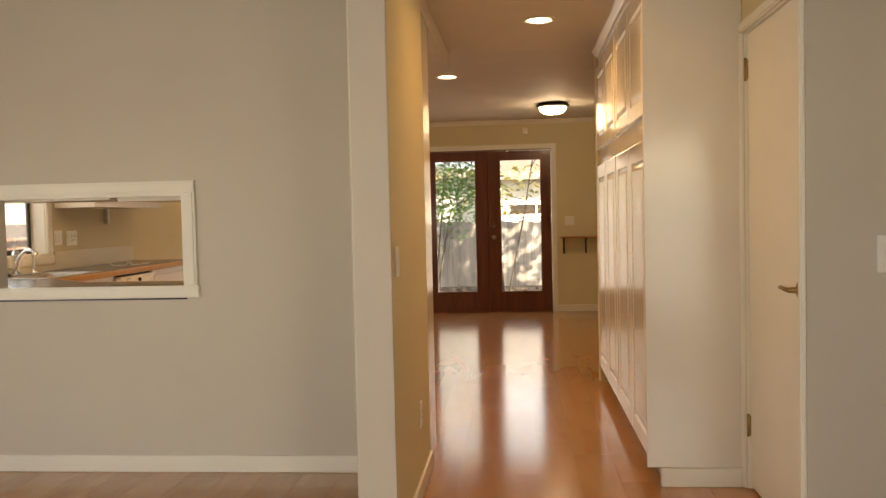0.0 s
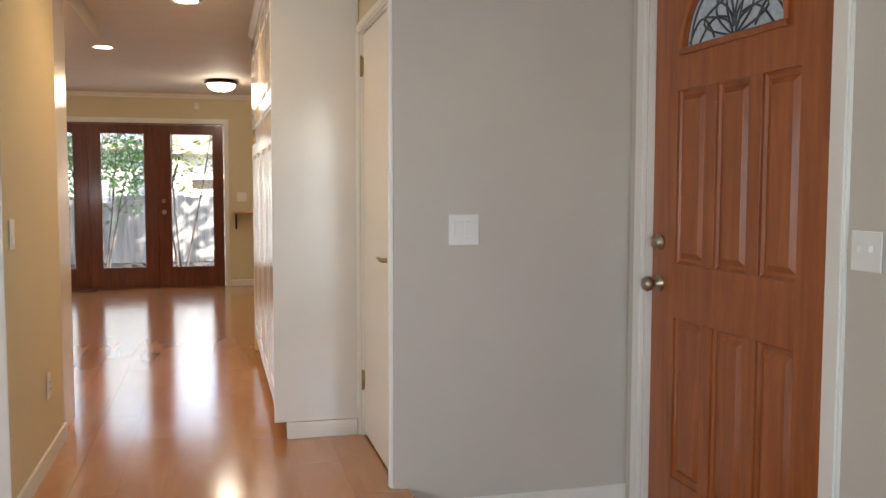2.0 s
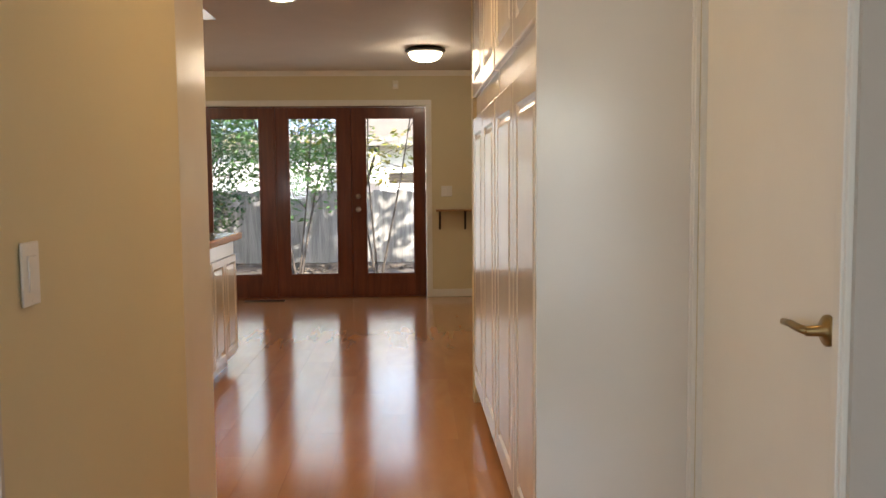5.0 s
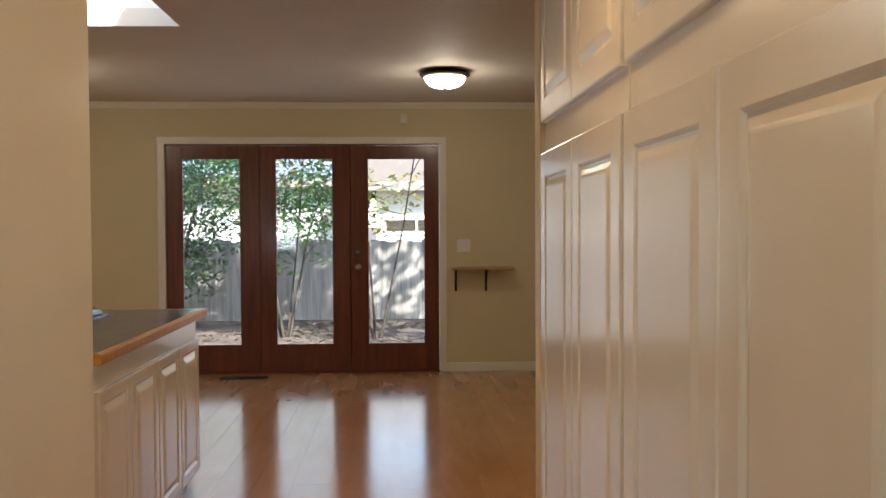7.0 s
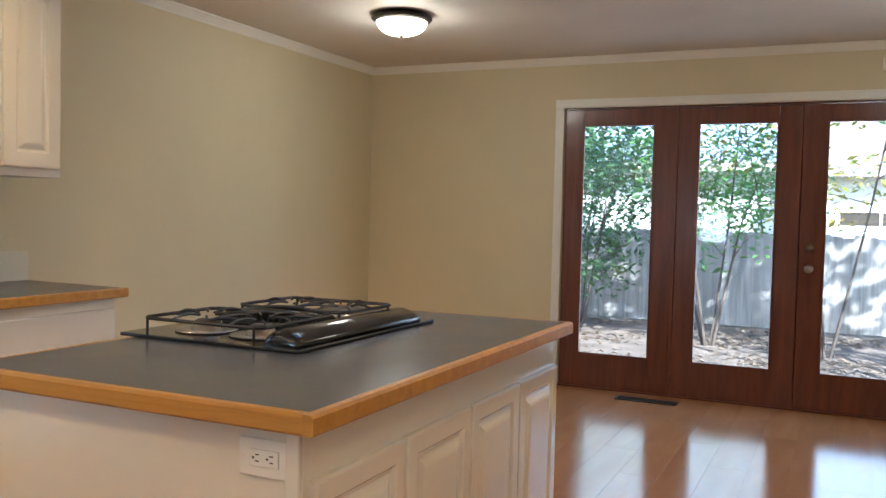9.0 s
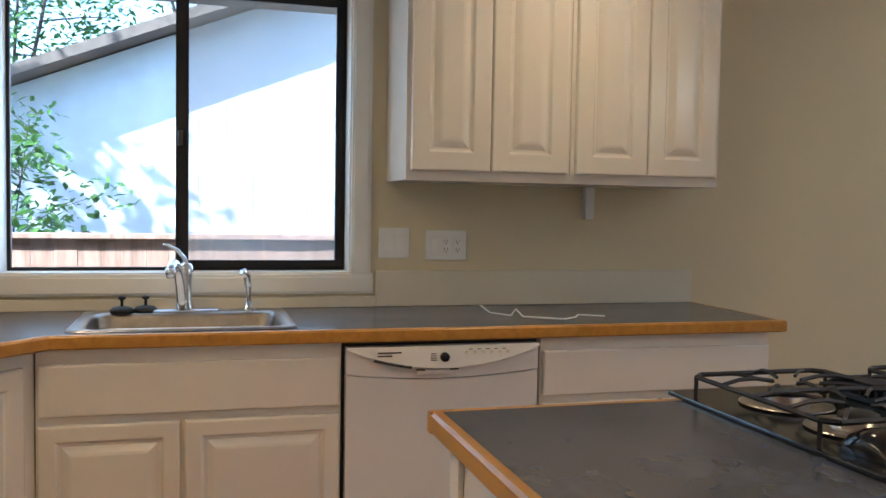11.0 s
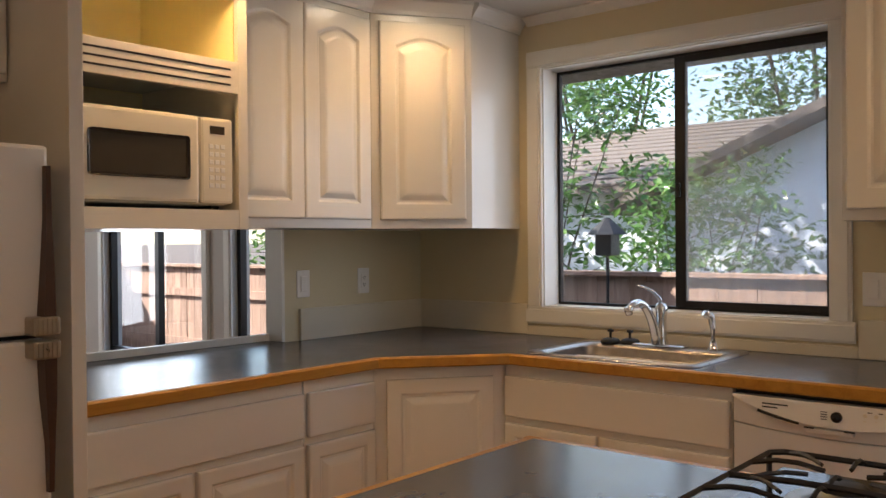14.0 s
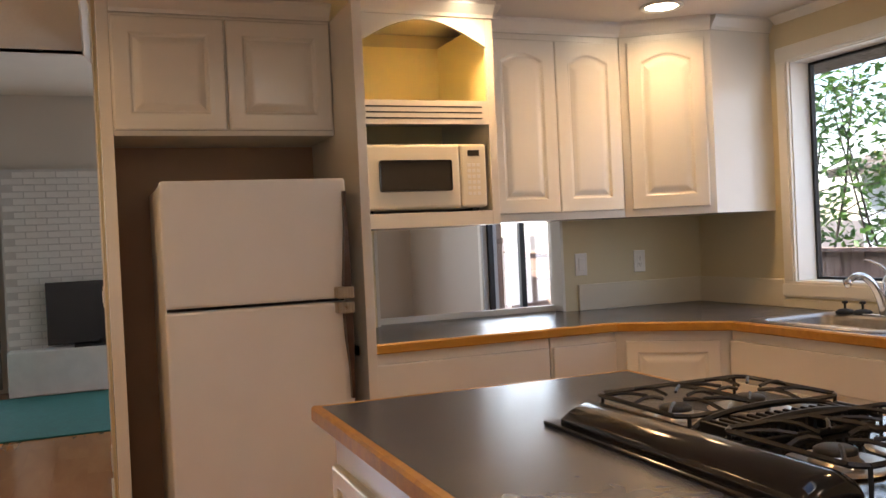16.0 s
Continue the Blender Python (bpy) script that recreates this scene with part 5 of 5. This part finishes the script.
for p, q in zip(rings, rings[1:]):
    for i in range(len(prof)):
        j = (i + 1) % len(prof)
        bm.faces.new((p[i], p[j], q[j], q[i]))
bm.faces.new(rings[0])
bm.faces.new(rings[-1][::-1])
part("control_panel", bm, M_BLACK, ck, "glossy black control panel", True)
gx0, gx1 = KX0 + 0.05, KX1 - 0.125
gz = CT + 0.054
GY0, GY1 = KY0 + 0.02, KY1 - 0.025
gm = (GY0 + GY1) / 2
burners = [(gx0 + (gx1 - gx0) * u, yy) for yy in (GY0 + 0.145, GY1 - 0.145) for u in (0.26, 0.74)]
def bar(bm, p, q, w=0.005, h=0.007, rise=0.0):
    """A cast bar of square section from p to q, its middle raised."""
    add_tube(bm, [p, Vector(p).lerp(Vector(q), 0.35) + Vector((0, 0, rise)), Vector(p).lerp(Vector(q), 0.65) + Vector((0, 0, rise)), q], (w + h) / 2 * 0.82, 4)
for y0, y1 in ((GY0, gm - 0.055), (gm + 0.055, GY1)):
    bm = bmesh.new()
    c = [(gx0 + 0.02, y0, gz), (gx1 - 0.02, y0, gz), (gx1, y0 + 0.02, gz), (gx1, y1 - 0.02, gz), (gx1 - 0.02, y1, gz), (gx0 + 0.02, y1, gz), (gx0, y1 - 0.02, gz), (gx0, y0 + 0.02, gz)]
    for i in range(8):
        bar(bm, c[i], c[(i + 1) % 8])
    for i in (0, 1, 4, 5):
        bar(bm, c[i], (c[i][0], c[i][1], CT + 0.010))
    xm = (gx0 + gx1) / 2
    bar(bm, (xm, y0, gz), (xm, y1, gz), rise=0.006)
    for bx_, by_ in burners:
        if y0 < by_ < y1:
            xa, xb = (gx0, xm) if bx_ < xm else (xm, gx1)
            for ex, ey in ((xa, by_), (xb, by_), (bx_, y0), (bx_, y1)):
                d = Vector((ex - bx_, ey - by_, 0)).normalized()
                bar(bm, (ex, ey, gz), (bx_ + d.x * 0.030, by_ + d.y * 0.030, gz + 0.004), 0.004, 0.006, 0.008)
            for sx_, sy_ in ((1, 1), (1, -1), (-1, 1), (-1, -1)):
                bar(bm, (bx_ + sx_ * (xb - xa) * 0.5, by_ + sy_ * 0.115, gz), (bx_ + sx_ * 0.035, by_ + sy_ * 0.045, gz + 0.004), 0.003, 0.006, 0.005)
    part("grate", bm, M_IRON, ck)
for bx_, by_ in burners:
    part("burner_bowl", lathe([(0.088, 0.004), (0.084, 0.007), (0.062, 0.0035), (0.040, 0.003), (0, 0.003)], pose(bx_, by_, CT + 0.0095)), M_SINK, ck, "grey metal burner bowl", True)
    b = part("burner", lathe([(0.045, 0), (0.043, 0.008), (0.036, 0.012), (0.035, 0.020), (0, 0.022)], pose(bx_, by_, CT + 0.012)), M_SINK, ck, "round aluminium burner", True)
    part("cap", lathe([(0.034, 0.020), (0.034, 0.027), (0.026, 0.031), (0, 0.031)], pose(bx_, by_, CT + 0.012)), M_IRON, b, "black burner cap", True)
dd = part("downdraft_vent", box(gx0 + 0.02, gx1 - 0.02, gm - 0.045, gm + 0.045, CT + 0.010, CT + 0.022, 0.003), M_IRON, ck)
for k in range(16):
    x = gx0 + 0.035 + k * (gx1 - gx0 - 0.07) / 15
    part("bar", box(x - 0.0045, x + 0.0045, gm - 0.04, gm + 0.04, CT + 0.022, CT + 0.048, 0.002), M_IRON, dd)
for s in (-1, 1):
    part("side_arch", tube([(gx0 + 0.02 + (gx1 - gx0 - 0.04) * i / 14, gm + s * 0.048, CT + 0.030 + 0.030 * math.sin(math.pi * i / 14) ** 0.5) for i in range(15)], 0.006, 6), M_IRON, dd)

# ---- living room ----
def brick_wall(x0, x1, z0, z1, y):
    root = thing("fireplace", box(x0, x1, y - 0.10, y, z0, z1), M_MORTAR, "white painted brick chimney breast", "fireplace")
    bl, bh, j = 0.20, 0.066, 0.010
    me = finish("brick", box(0, bl - j, 0, 0.010, 0, bh - j, 0.002), M_BRICK)
    row = 0
    z = z0 + 0.005
    while z + bh < z1:
        x = x0 + (0 if row % 2 else -bl / 2)
        while x < x1 - 0.02:
            if x >= x0 - 0.001 and x + bl - j <= x1:
                o = new("brick", me)
                o.parent = root
                o.location = (x, y, z)
            x += bl
        z += bh
        row += 1
    return root
thing("hearth", box(-1.7, -0.06, -6.28, -6.0, 0, 0.43, 0.01), M_BRICK, "white painted raised hearth", "hearth")
tv = empty("television", "black television standing on the hearth", "television")
part("screen_case", box(-1.30, -0.41, -6.20, -6.14, 0.46, 1.075, 0.008), M_TVBLACK, tv)
part("stand", box(-1.05, -0.65, -6.26, -6.05, 0.43, 0.46, 0.006), M_TVBLACK, tv)
rug = thing("rug", box(-1.3, 1.2, -5.9, -3.8, 0, 0.012, 0.004), M_CARPET, "teal rug on the living room floor", "rug")

bm = bmesh.new()
cols = []
for i in range(25):
    x = 0.02 + 0.6 * i / 24
    y = -6.32 + 0.025 * math.sin(i * 1.7)
    cols.append([bm.verts.new((x, y, 0.05)), bm.verts.new((x, y, 2.35)), bm.verts.new((x, y - 0.006, 2.35)), bm.verts.new((x, y - 0.006, 0.05))])
for p, q in zip(cols, cols[1:]):
    for i in range(4):
        bm.faces.new((p[i], p[(i + 1) % 4], q[(i + 1) % 4], q[i]))
bm.faces.new(cols[0])
bm.faces.new(cols[-1][::-1])
thing("curtain", bm, mat("grey_curtain", (0.20, 0.20, 0.20), 0.9, vary=0.08), "grey hanging curtain beside the brick chimney", "curtain")

def living_window(name, axis, face, a0, a1, z0, z1, label, mids):
    root = empty(name, label, "window", kind="structure")
    w = 0.035
    def b(p0, p1, q0, q1, d0=-0.09, d1=-0.04):
        if axis == 'y':
            return box(p0, p1, face + d0, face + d1, q0, q1)
        return box(face + d0, face + d1, p0, p1, q0, q1)
    part("frame_side", b(a0, a0 + w, z0, z1), M_FRAME, root)
    part("frame_side", b(a1 - w, a1, z0, z1), M_FRAME, root)
    part("frame_rail", b(a0 + w, a1 - w, z0, z0 + w), M_FRAME, root)
    part("frame_rail", b(a0 + w, a1 - w, z1 - w, z1), M_FRAME, root)
    for m in mids:
        part("mullion", b(m - 0.025, m + 0.025, z0 + w, z1 - w), M_FRAME, root)
    p = part("pane", b(a0 + w, a1 - w, z0 + w, z1 - w, -0.068, -0.064), M_GLASS, root)
    p.visible_shadow = False
living_window("window_2", 'x', -4.30, -4.33, -3.02, 0.5, 1.95, "dark framed sliding window of the living room", [-3.66])
living_window("window_3", 'y', -6.4, -3.45, -2.2, 0.45, 2.1, "dark framed picture window of the living room", [-2.8])
living_window("window_4", 'x', -4.30, -2.69, -1.45, 0.5, 1.95, "dark framed living room window", [-2.0])
casing("trim", 'x', -4.30, 1, -4.33, -3.02, 0.5, 1.95, 0.08, 0.02, True)
living_window("window_5", 'y', -6.4, 0.68, 1.48, 0.12, 2.05, "dark framed tall window beside the curtain", [])
casing("trim", 'y', -6.4, 1, 0.68, 1.48, 0.12, 2.05, 0.06, 0.02, True)
casing("trim", 'y', -6.4, 1, -3.45, -2.2, 0.45, 2.1, 0.08, 0.02, True)
casing("trim", 'x', -4.30, 1, -2.69, -1.45, 0.5, 1.95, 0.08, 0.02, True)

# ---- outdoors ----
GZ = -0.25
bm = bmesh.new()
n = 40
gv = {}
for i in range(n + 1):
    for j in range(n + 1):
        u, v = (i / n * 2 - 1), (j / n * 2 - 1)
        x, y = -1 + 30 * u * abs(u) ** 1.5 + u * 30, 1 + 30 * v * abs(v) ** 1.5 + v * 30
        gv[i, j] = bm.verts.new((x * (20 if max(abs(u), abs(v)) > 0.99 else 1), y * (20 if max(abs(u), abs(v)) > 0.99 else 1), GZ))
for i in range(n):
    for j in range(n):
        bm.faces.new((gv[i, j], gv[i + 1, j], gv[i + 1, j + 1], gv[i, j + 1]))
thing("ground", bm, M_EARTH, "bare earth with leaf litter", "ground", kind="structure")

def fence(x0, y0, x1, y1, h, material, label, cap=True):
    root = empty("fence", label, "fence", "garden fences")
    d = Vector((x1 - x0, y1 - y0))
    L = d.length
    m = Matrix.Translation((x0, y0, GZ)) @ Matrix.Rotation(math.atan2(d.y, d.x), 4, 'Z')
    meshes = [finish("board", box(0, 0.1415, 0, 0.02, 0.03, h - 0.02 * k, 0.003), material) for k in range(3)]
    for i in range(int(L / 0.142)):
        o = new("board", meshes[i % 3 if i % 5 else 0])
        o.parent = root
        o.matrix_basis = m @ pose(i * 0.142, random.uniform(-0.003, 0.003), 0)
    for z in (0.35, h - 0.35):
        part("rail", box(0, L, 0.02, 0.06, z, z + 0.09), material, root, at=m)
    if cap:
        part("cap_rail", box(0, L, -0.05, 0.08, h, h + 0.035, 0.004), material, root, at=m)
        part("cap_board", box(0, L, -0.012, 0.0, h - 0.13, h - 0.001, 0.003), material, root, at=m)
    return root
fence(-9.0, 12.6, 7.0, 12.6, 1.36, M_FENCE_GREY, "weathered grey board fence behind the garden", False)
fence(-6.9, 7.5, -6.9, -9.2, 1.30, M_FENCE, "reddish cedar fence with a cap rail beyond the kitchen window")
fence(-6.8, -9.2, 2.0, -9.2, 1.8, M_FENCE, "reddish cedar fence beyond the living room")

def leaf_clump(bm, c, r, count, size, rng, flat=0.7):
    """Many small folded leaves about a centre."""
    for _ in range(count):
        while True:
            p = Vector((rng.uniform(-1, 1), rng.uniform(-1, 1), rng.uniform(-1, 1)))
            if p.length < 1:
                break
        p = Vector(c) + Vector((p.x * r, p.y * r, p.z * r * flat))
        e = Euler((rng.uniform(-0.9, 0.9), rng.uniform(-0.9, 0.9), rng.uniform(0, 6.28))).to_matrix()
        s = size * rng.uniform(0.6, 1.3)
        vs = [bm.verts.new(p + e @ Vector(v)) for v in ((0, -s, 0), (s * 0.42, 0, s * 0.10), (0, s, 0), (-s * 0.42, 0, s * 0.10))]
        bm.faces.new((vs[0], vs[1], vs[2]))
        bm.faces.new((vs[0], vs[2], vs[3]))

def tree(name, x, y, h, spread, stems, leaves, size, material, seed, label, low=0.25, category="tree"):
    rng = random.Random(seed)
    root = empty(name, label, category, "garden plants", at=pose(x, y, GZ))
    tr = bmesh.new()
    cr = bmesh.new()
    ends = []
    for s in range(stems):
        a = 6.28 * s / stems + rng.uniform(-0.5, 0.5)
        lean = spread * rng.uniform(0.25, 0.6)
        top = Vector((math.cos(a) * lean, math.sin(a) * lean, h * rng.uniform(0.75, 1.0)))
        base = Vector((math.cos(a) * 0.06, math.sin(a) * 0.06, 0))
        mid = base.lerp(top, 0.5) + Vector((rng.uniform(-.15, .15), rng.uniform(-.15, .15), 0))
        r = 0.0055 * h
        add_tube(tr, [base, base.lerp(mid, 0.5), mid, mid.lerp(top, 0.5), top], r, 6, r * 0.3)
        for k in range(6):
            u = low + (1 - low) * (k + rng.random()) / 6
            p = base.lerp(mid, min(1, u * 2)) if u < 0.5 else mid.lerp(top, u * 2 - 1)
            q = p + Vector((rng.uniform(-1, 1), rng.uniform(-1, 1), rng.uniform(0.0, 0.6))) * spread * 0.55
            add_tube(tr, [p, p.lerp(q, 0.5) + Vector((0, 0, 0.05)), q], r * 0.4, 5, r * 0.12)
            ends += [q, p.lerp(q, 0.6)]
        ends.append(top)
    for e in ends:
        leaf_clump(cr, e, spread * rng.uniform(0.18, 0.34), max(3, int(leaves / len(ends))), size, rng)
    part("trunk", tr, M_BARK, root)
    part("crown", cr, material, root)
    return root
tree("shrub", -3.9, 11.4, 3.0, 1.5, 6, 3000, 0.055, M_LEAF_DARK, 1, "leafy green shrub before the fence", 0.15, "shrub")
tree("small_tree", -2.05, 10.6, 3.8, 1.5, 4, 1500, 0.05, M_LEAF, 2, "slender garden tree with green leaves", 0.28)
tree("small_tree", -0.75, 10.4, 3.7, 1.5, 3, 420, 0.045, M_LEAF, 3, "slender garden tree with sparse leaves", 0.55)
tree("small_tree", -1.5, 14.0, 4.6, 2.2, 4, 1300, 0.07, M_LEAF_GOLD, 4, "garden tree with yellowing leaves behind the fence", 0.4)
tree("small_tree", -4.8, 14.2, 5.0, 2.4, 4, 2600, 0.075, M_LEAF, 5, "green tree behind the fence", 0.3)
tree("shrub", -5.2, 11.6, 2.6, 1.4, 6, 2200, 0.055, M_LEAF_DARK, 21, "leafy green shrub before the fence", 0.12, "shrub")
tree("shrub", -4.3, 13.7, 3.2, 1.6, 6, 3000, 0.06, M_LEAF_DARK, 26, "leafy green shrub behind the fence", 0.3, "shrub")
tree("shrub", -2.6, 13.6, 2.9, 1.5, 6, 3200, 0.055, M_LEAF, 22, "leafy green shrub behind the fence", 0.35, "shrub")
# tall tree whose crown stands over the garden and dapples it
tree("tall_tree", 0.95, 7.25, 8.2, 3.5, 7, 2500, 0.18, M_LEAF, 24, "tall garden tree with a high open crown", 0.6)

# houses beyond the garden fence
def far_house(x0, x1, y0, y1, eave, ridge, roof_mat, windows_and_shade, label):
    root = empty("neighbour_house", label, "house", "houses beyond the garden")
    part("wall", box(x0, x1, y0, y1, GZ, eave), M_WHITE_WALL, root)
    ym = (y0 + y1) / 2
    part("roof", prism([(y0 - 0.45, eave - 0.10), (ym, ridge), (y1 + 0.45, eave - 0.10), (y1 + 0.45, eave + 0.04), (ym, ridge + 0.15), (y0 - 0.45, eave + 0.04)], x0 - 0.4, x1 + 0.4, lambda a, b, c: (c, a, b)), roof_mat, root)
    part("fascia", box(x0 - 0.4, x1 + 0.4, y0 - 0.48, y0 - 0.451, eave - 0.14, eave + 0.06), M_FENCE_GREY, root)
    for wx0, wx1, wz0, wz1 in windows_and_shade:
        w = part("window", box(wx0, wx1, y0 - 0.012, y0 - 0.001, wz0, wz1), M_SMOKE, root, "dark window, the wide low one painting an eave shadow")
        bm = bmesh.new()
        for r in ((wx0 - 0.07, wx0, wz0 - 0.07, wz1 + 0.07), (wx1, wx1 + 0.07, wz0 - 0.07, wz1 + 0.07), (wx0, wx1, wz1, wz1 + 0.07), (wx0, wx1, wz0 - 0.07, wz0), ((wx0 + wx1) / 2 - 0.02, (wx0 + wx1) / 2 + 0.02, wz0, wz1)):
            add_box(bm, r[0], r[1], y0 - 0.035, y0 - 0.002, r[2], r[3])
        part("frame", bm, M_TRIM, w, "white frame")
far_house(-9.0, -1.6, 18.0, 25.0, 2.35, 4.0, M_ROOF_BLUE, [(-8.4, -7.4, 0.7, 1.7)], "white house with a slate blue roof beyond the fence")
# the wide low dark pane here paints the shadow under an eave
far_house(-0.9, 8.0, 16.5, 24.0, 2.2, 3.7, M_SHINGLE, [(-0.7, 0.6, 1.22, 1.46), (2.0, 3.4, 0.8, 1.7)], "pale house with a brown roof beyond the fence")
# dry leaves whose pale and dark tones also stand in for sun dapples
rng = random.Random(31)
bm = bmesh.new()
for _ in range(9000):
    lx, ly = rng.uniform(-6, 2.2), 6.4 + 6.1 * rng.random() ** 0.8
    if math.sin(lx * 2.1 + ly) + math.sin(ly * 3.3 - lx * 1.3) + rng.uniform(-1.4, 1.0) < -0.6:
        continue
    s = rng.uniform(0.02, 0.055)
    e = Euler((rng.uniform(-0.4, 0.4), rng.uniform(-0.4, 0.4), rng.uniform(0, 6.28))).to_matrix()
    vs = [bm.verts.new(Vector((lx, ly, GZ + 0.016)) + e @ Vector(v)) for v in ((0, -s, 0), (s * 0.5, 0, s * 0.12), (0, s, 0), (-s * 0.5, 0, s * 0.12))]
    bm.faces.new((vs[0], vs[1], vs[2]))
    bm.faces.new((vs[0], vs[2], vs[3]))
thing("dapple_litter", bm, M_LITTER, "dry fallen leaves, pale and dark, that also imitate sun dapples in the garden", "leaves", kind="stuff")
tree("shrub", -8.4, -1.2, 2.3, 1.3, 6, 2600, 0.055, M_LEAF, 7, "leafy rhododendron shrub by the fence", 0.2, "shrub")
tree("shrub", -9.0, -3.4, 3.4, 1.7, 6, 2600, 0.065, M_LEAF, 8, "dense green shrub behind the fence", 0.1, "shrub")
tree("shrub", -8.9, -5.0, 4.4, 2.3, 6, 3200, 0.07, M_LEAF, 9, "tall dense green shrub behind the fence", 0.1, "shrub")
tree("shrub", -9.6, -7.4, 4.6, 2.4, 6, 2900, 0.075, M_LEAF, 10, "tall dark green shrub behind the fence", 0.1, "shrub")
tree("tall_tree", -8.6, -6.4, 9.5, 3.6, 4, 3200, 0.12, M_LEAF_DARK, 16, "tall leafy tree behind the fence", 0.45)
tree("tall_tree", -22, -4.0, 12, 5.0, 5, 11000, 0.11, M_LEAF, 11, "tall sunlit tree in the distance", 0.2)
tree("tall_tree", -23, 1.5, 13, 5.0, 5, 11000, 0.11, M_LEAF, 12, "tall sunlit tree in the distance", 0.2)
tree("tall_tree", -22, -10, 12, 5.0, 5, 11000, 0.11, M_LEAF, 13, "tall green tree in the distance", 0.2)
tree("tall_tree", -2, 23, 9, 5.0, 4, 4500, 0.14, M_LEAF, 14, "tall green tree beyond the fence", 0.2)
tree("tall_tree", -9, 22, 11, 5.0, 4, 4500, 0.14, M_LEAF_DARK, 15, "tall dark tree beyond the fence", 0.2)

# neighbour's house: gable wall facing the kitchen window
house = empty("neighbour_house", "grey sided house with a shingled gable roof", "house")
HX = -11.2
gw0, gw1, ridge, eave = -3.0, 10.0, 4.47, 1.87
add = bmesh.new()
add_prism(add, [(gw0, GZ), (gw1, GZ), (gw1, eave), ((gw0 + gw1) / 2, ridge), (gw0, eave)], HX - 8, HX, lambda a, b, c: (c, a, b))
part("wall", add, M_SIDING, house)
for k in range(41):
    y = gw0 + 0.15 + k * 0.31
    top = eave + (ridge - eave) * (1 - abs(y - (gw0 + gw1) / 2) / ((gw1 - gw0) / 2)) - 0.1
    part("batten", box(HX, HX + 0.006, y - 0.012, y + 0.012, GZ, top), M_SIDING, house)
bm = bmesh.new()
slope = Vector(((gw1 - gw0) / 2, ridge - eave)).normalized()
for s in (-1, 1):
    cyy = (gw0 + gw1) / 2
    e = cyy + s * ((gw1 - gw0) / 2 + 0.6)
    ez = eave - 0.6 * (ridge - eave) / ((gw1 - gw0) / 2)
    add_prism(bm, [(cyy, ridge + 0.02), (e, ez + 0.02), (e, ez + 0.14), (cyy, ridge + 0.14)], HX - 8.5, HX + 0.5, lambda a, b, c: (c, a, b))
part("roof", bm, M_SHINGLE, house)
# lean-to roof beside the gable
bm = bmesh.new()
add_prism(bm, [(HX - 6, 3.5), (HX - 0.6, 2.0), (HX - 0.6, 2.1), (HX - 6, 3.6)], -7.5, 2.5, lambda a, b, c: (a, c, b))
part("side_roof", bm, M_SHINGLE, house, "weathered shingled lean-to roof")
for k in range(13):
    xa = HX - 6 + 0.415 * k
    za = 3.6 - 1.5 / 5.4 * 0.415 * k
    part("shingle_course", prism([(xa, za), (xa + 0.43, za - 0.119), (xa + 0.43, za - 0.085), (xa, za + 0.006)], -7.5, 2.5, lambda a, b, c: (a, c, b)), M_SHINGLE, house)
part("side_wall", box(HX - 5.5, HX - 1.0, -7.2, -2.99, GZ, 2.05), M_SIDING, house)
feeder = empty("bird_feeder", "dark bird feeder on a pole by the fence", "bird feeder", at=pose(-6.72, -1.26, GZ))
part("pole", tube([(0, 0, 0), (0, 0, 1.47)], 0.013, 8), M_IRON, feeder)
part("house_box", box(-0.07, 0.07, -0.07, 0.07, 1.46, 1.63, 0.01), M_IRON, feeder)
part("feeder_roof", lathe([(0.16, 1.62), (0.15, 1.635), (0.02, 1.75), (0, 1.755)], None, 8), M_IRON, feeder)

# ---- floor planks and fireplace bricks ----
brick_wall(-1.85, -0.04, 0.0, 2.2, -6.28)
def floor_planks():
    root = bpy.data.objects["floor"]
    w, L = 0.193, 1.285
    cache = {}
    k = 0
    x = -3.30
    while x < 1.66:
        y = -4.6 - (k * 0.47 % L)
        while y < 5.98:
            end = min(y + L, 6.02)
            ln = round(end - y - 0.0012, 4)
            if ln > 0.05 and not (x + w > 0.60 and y < -1.94 and end > -3.75):
                if ln not in cache:
                    cache[ln] = finish("plank", box(0, w - 0.0012, 0, ln, -0.008, 0.0), M_FLOOR)
                o = new("plank", cache[ln])
                o.parent = root
                o.location = (x, y, 0)
            y += L
        x += w
        k += 1
floor_planks()
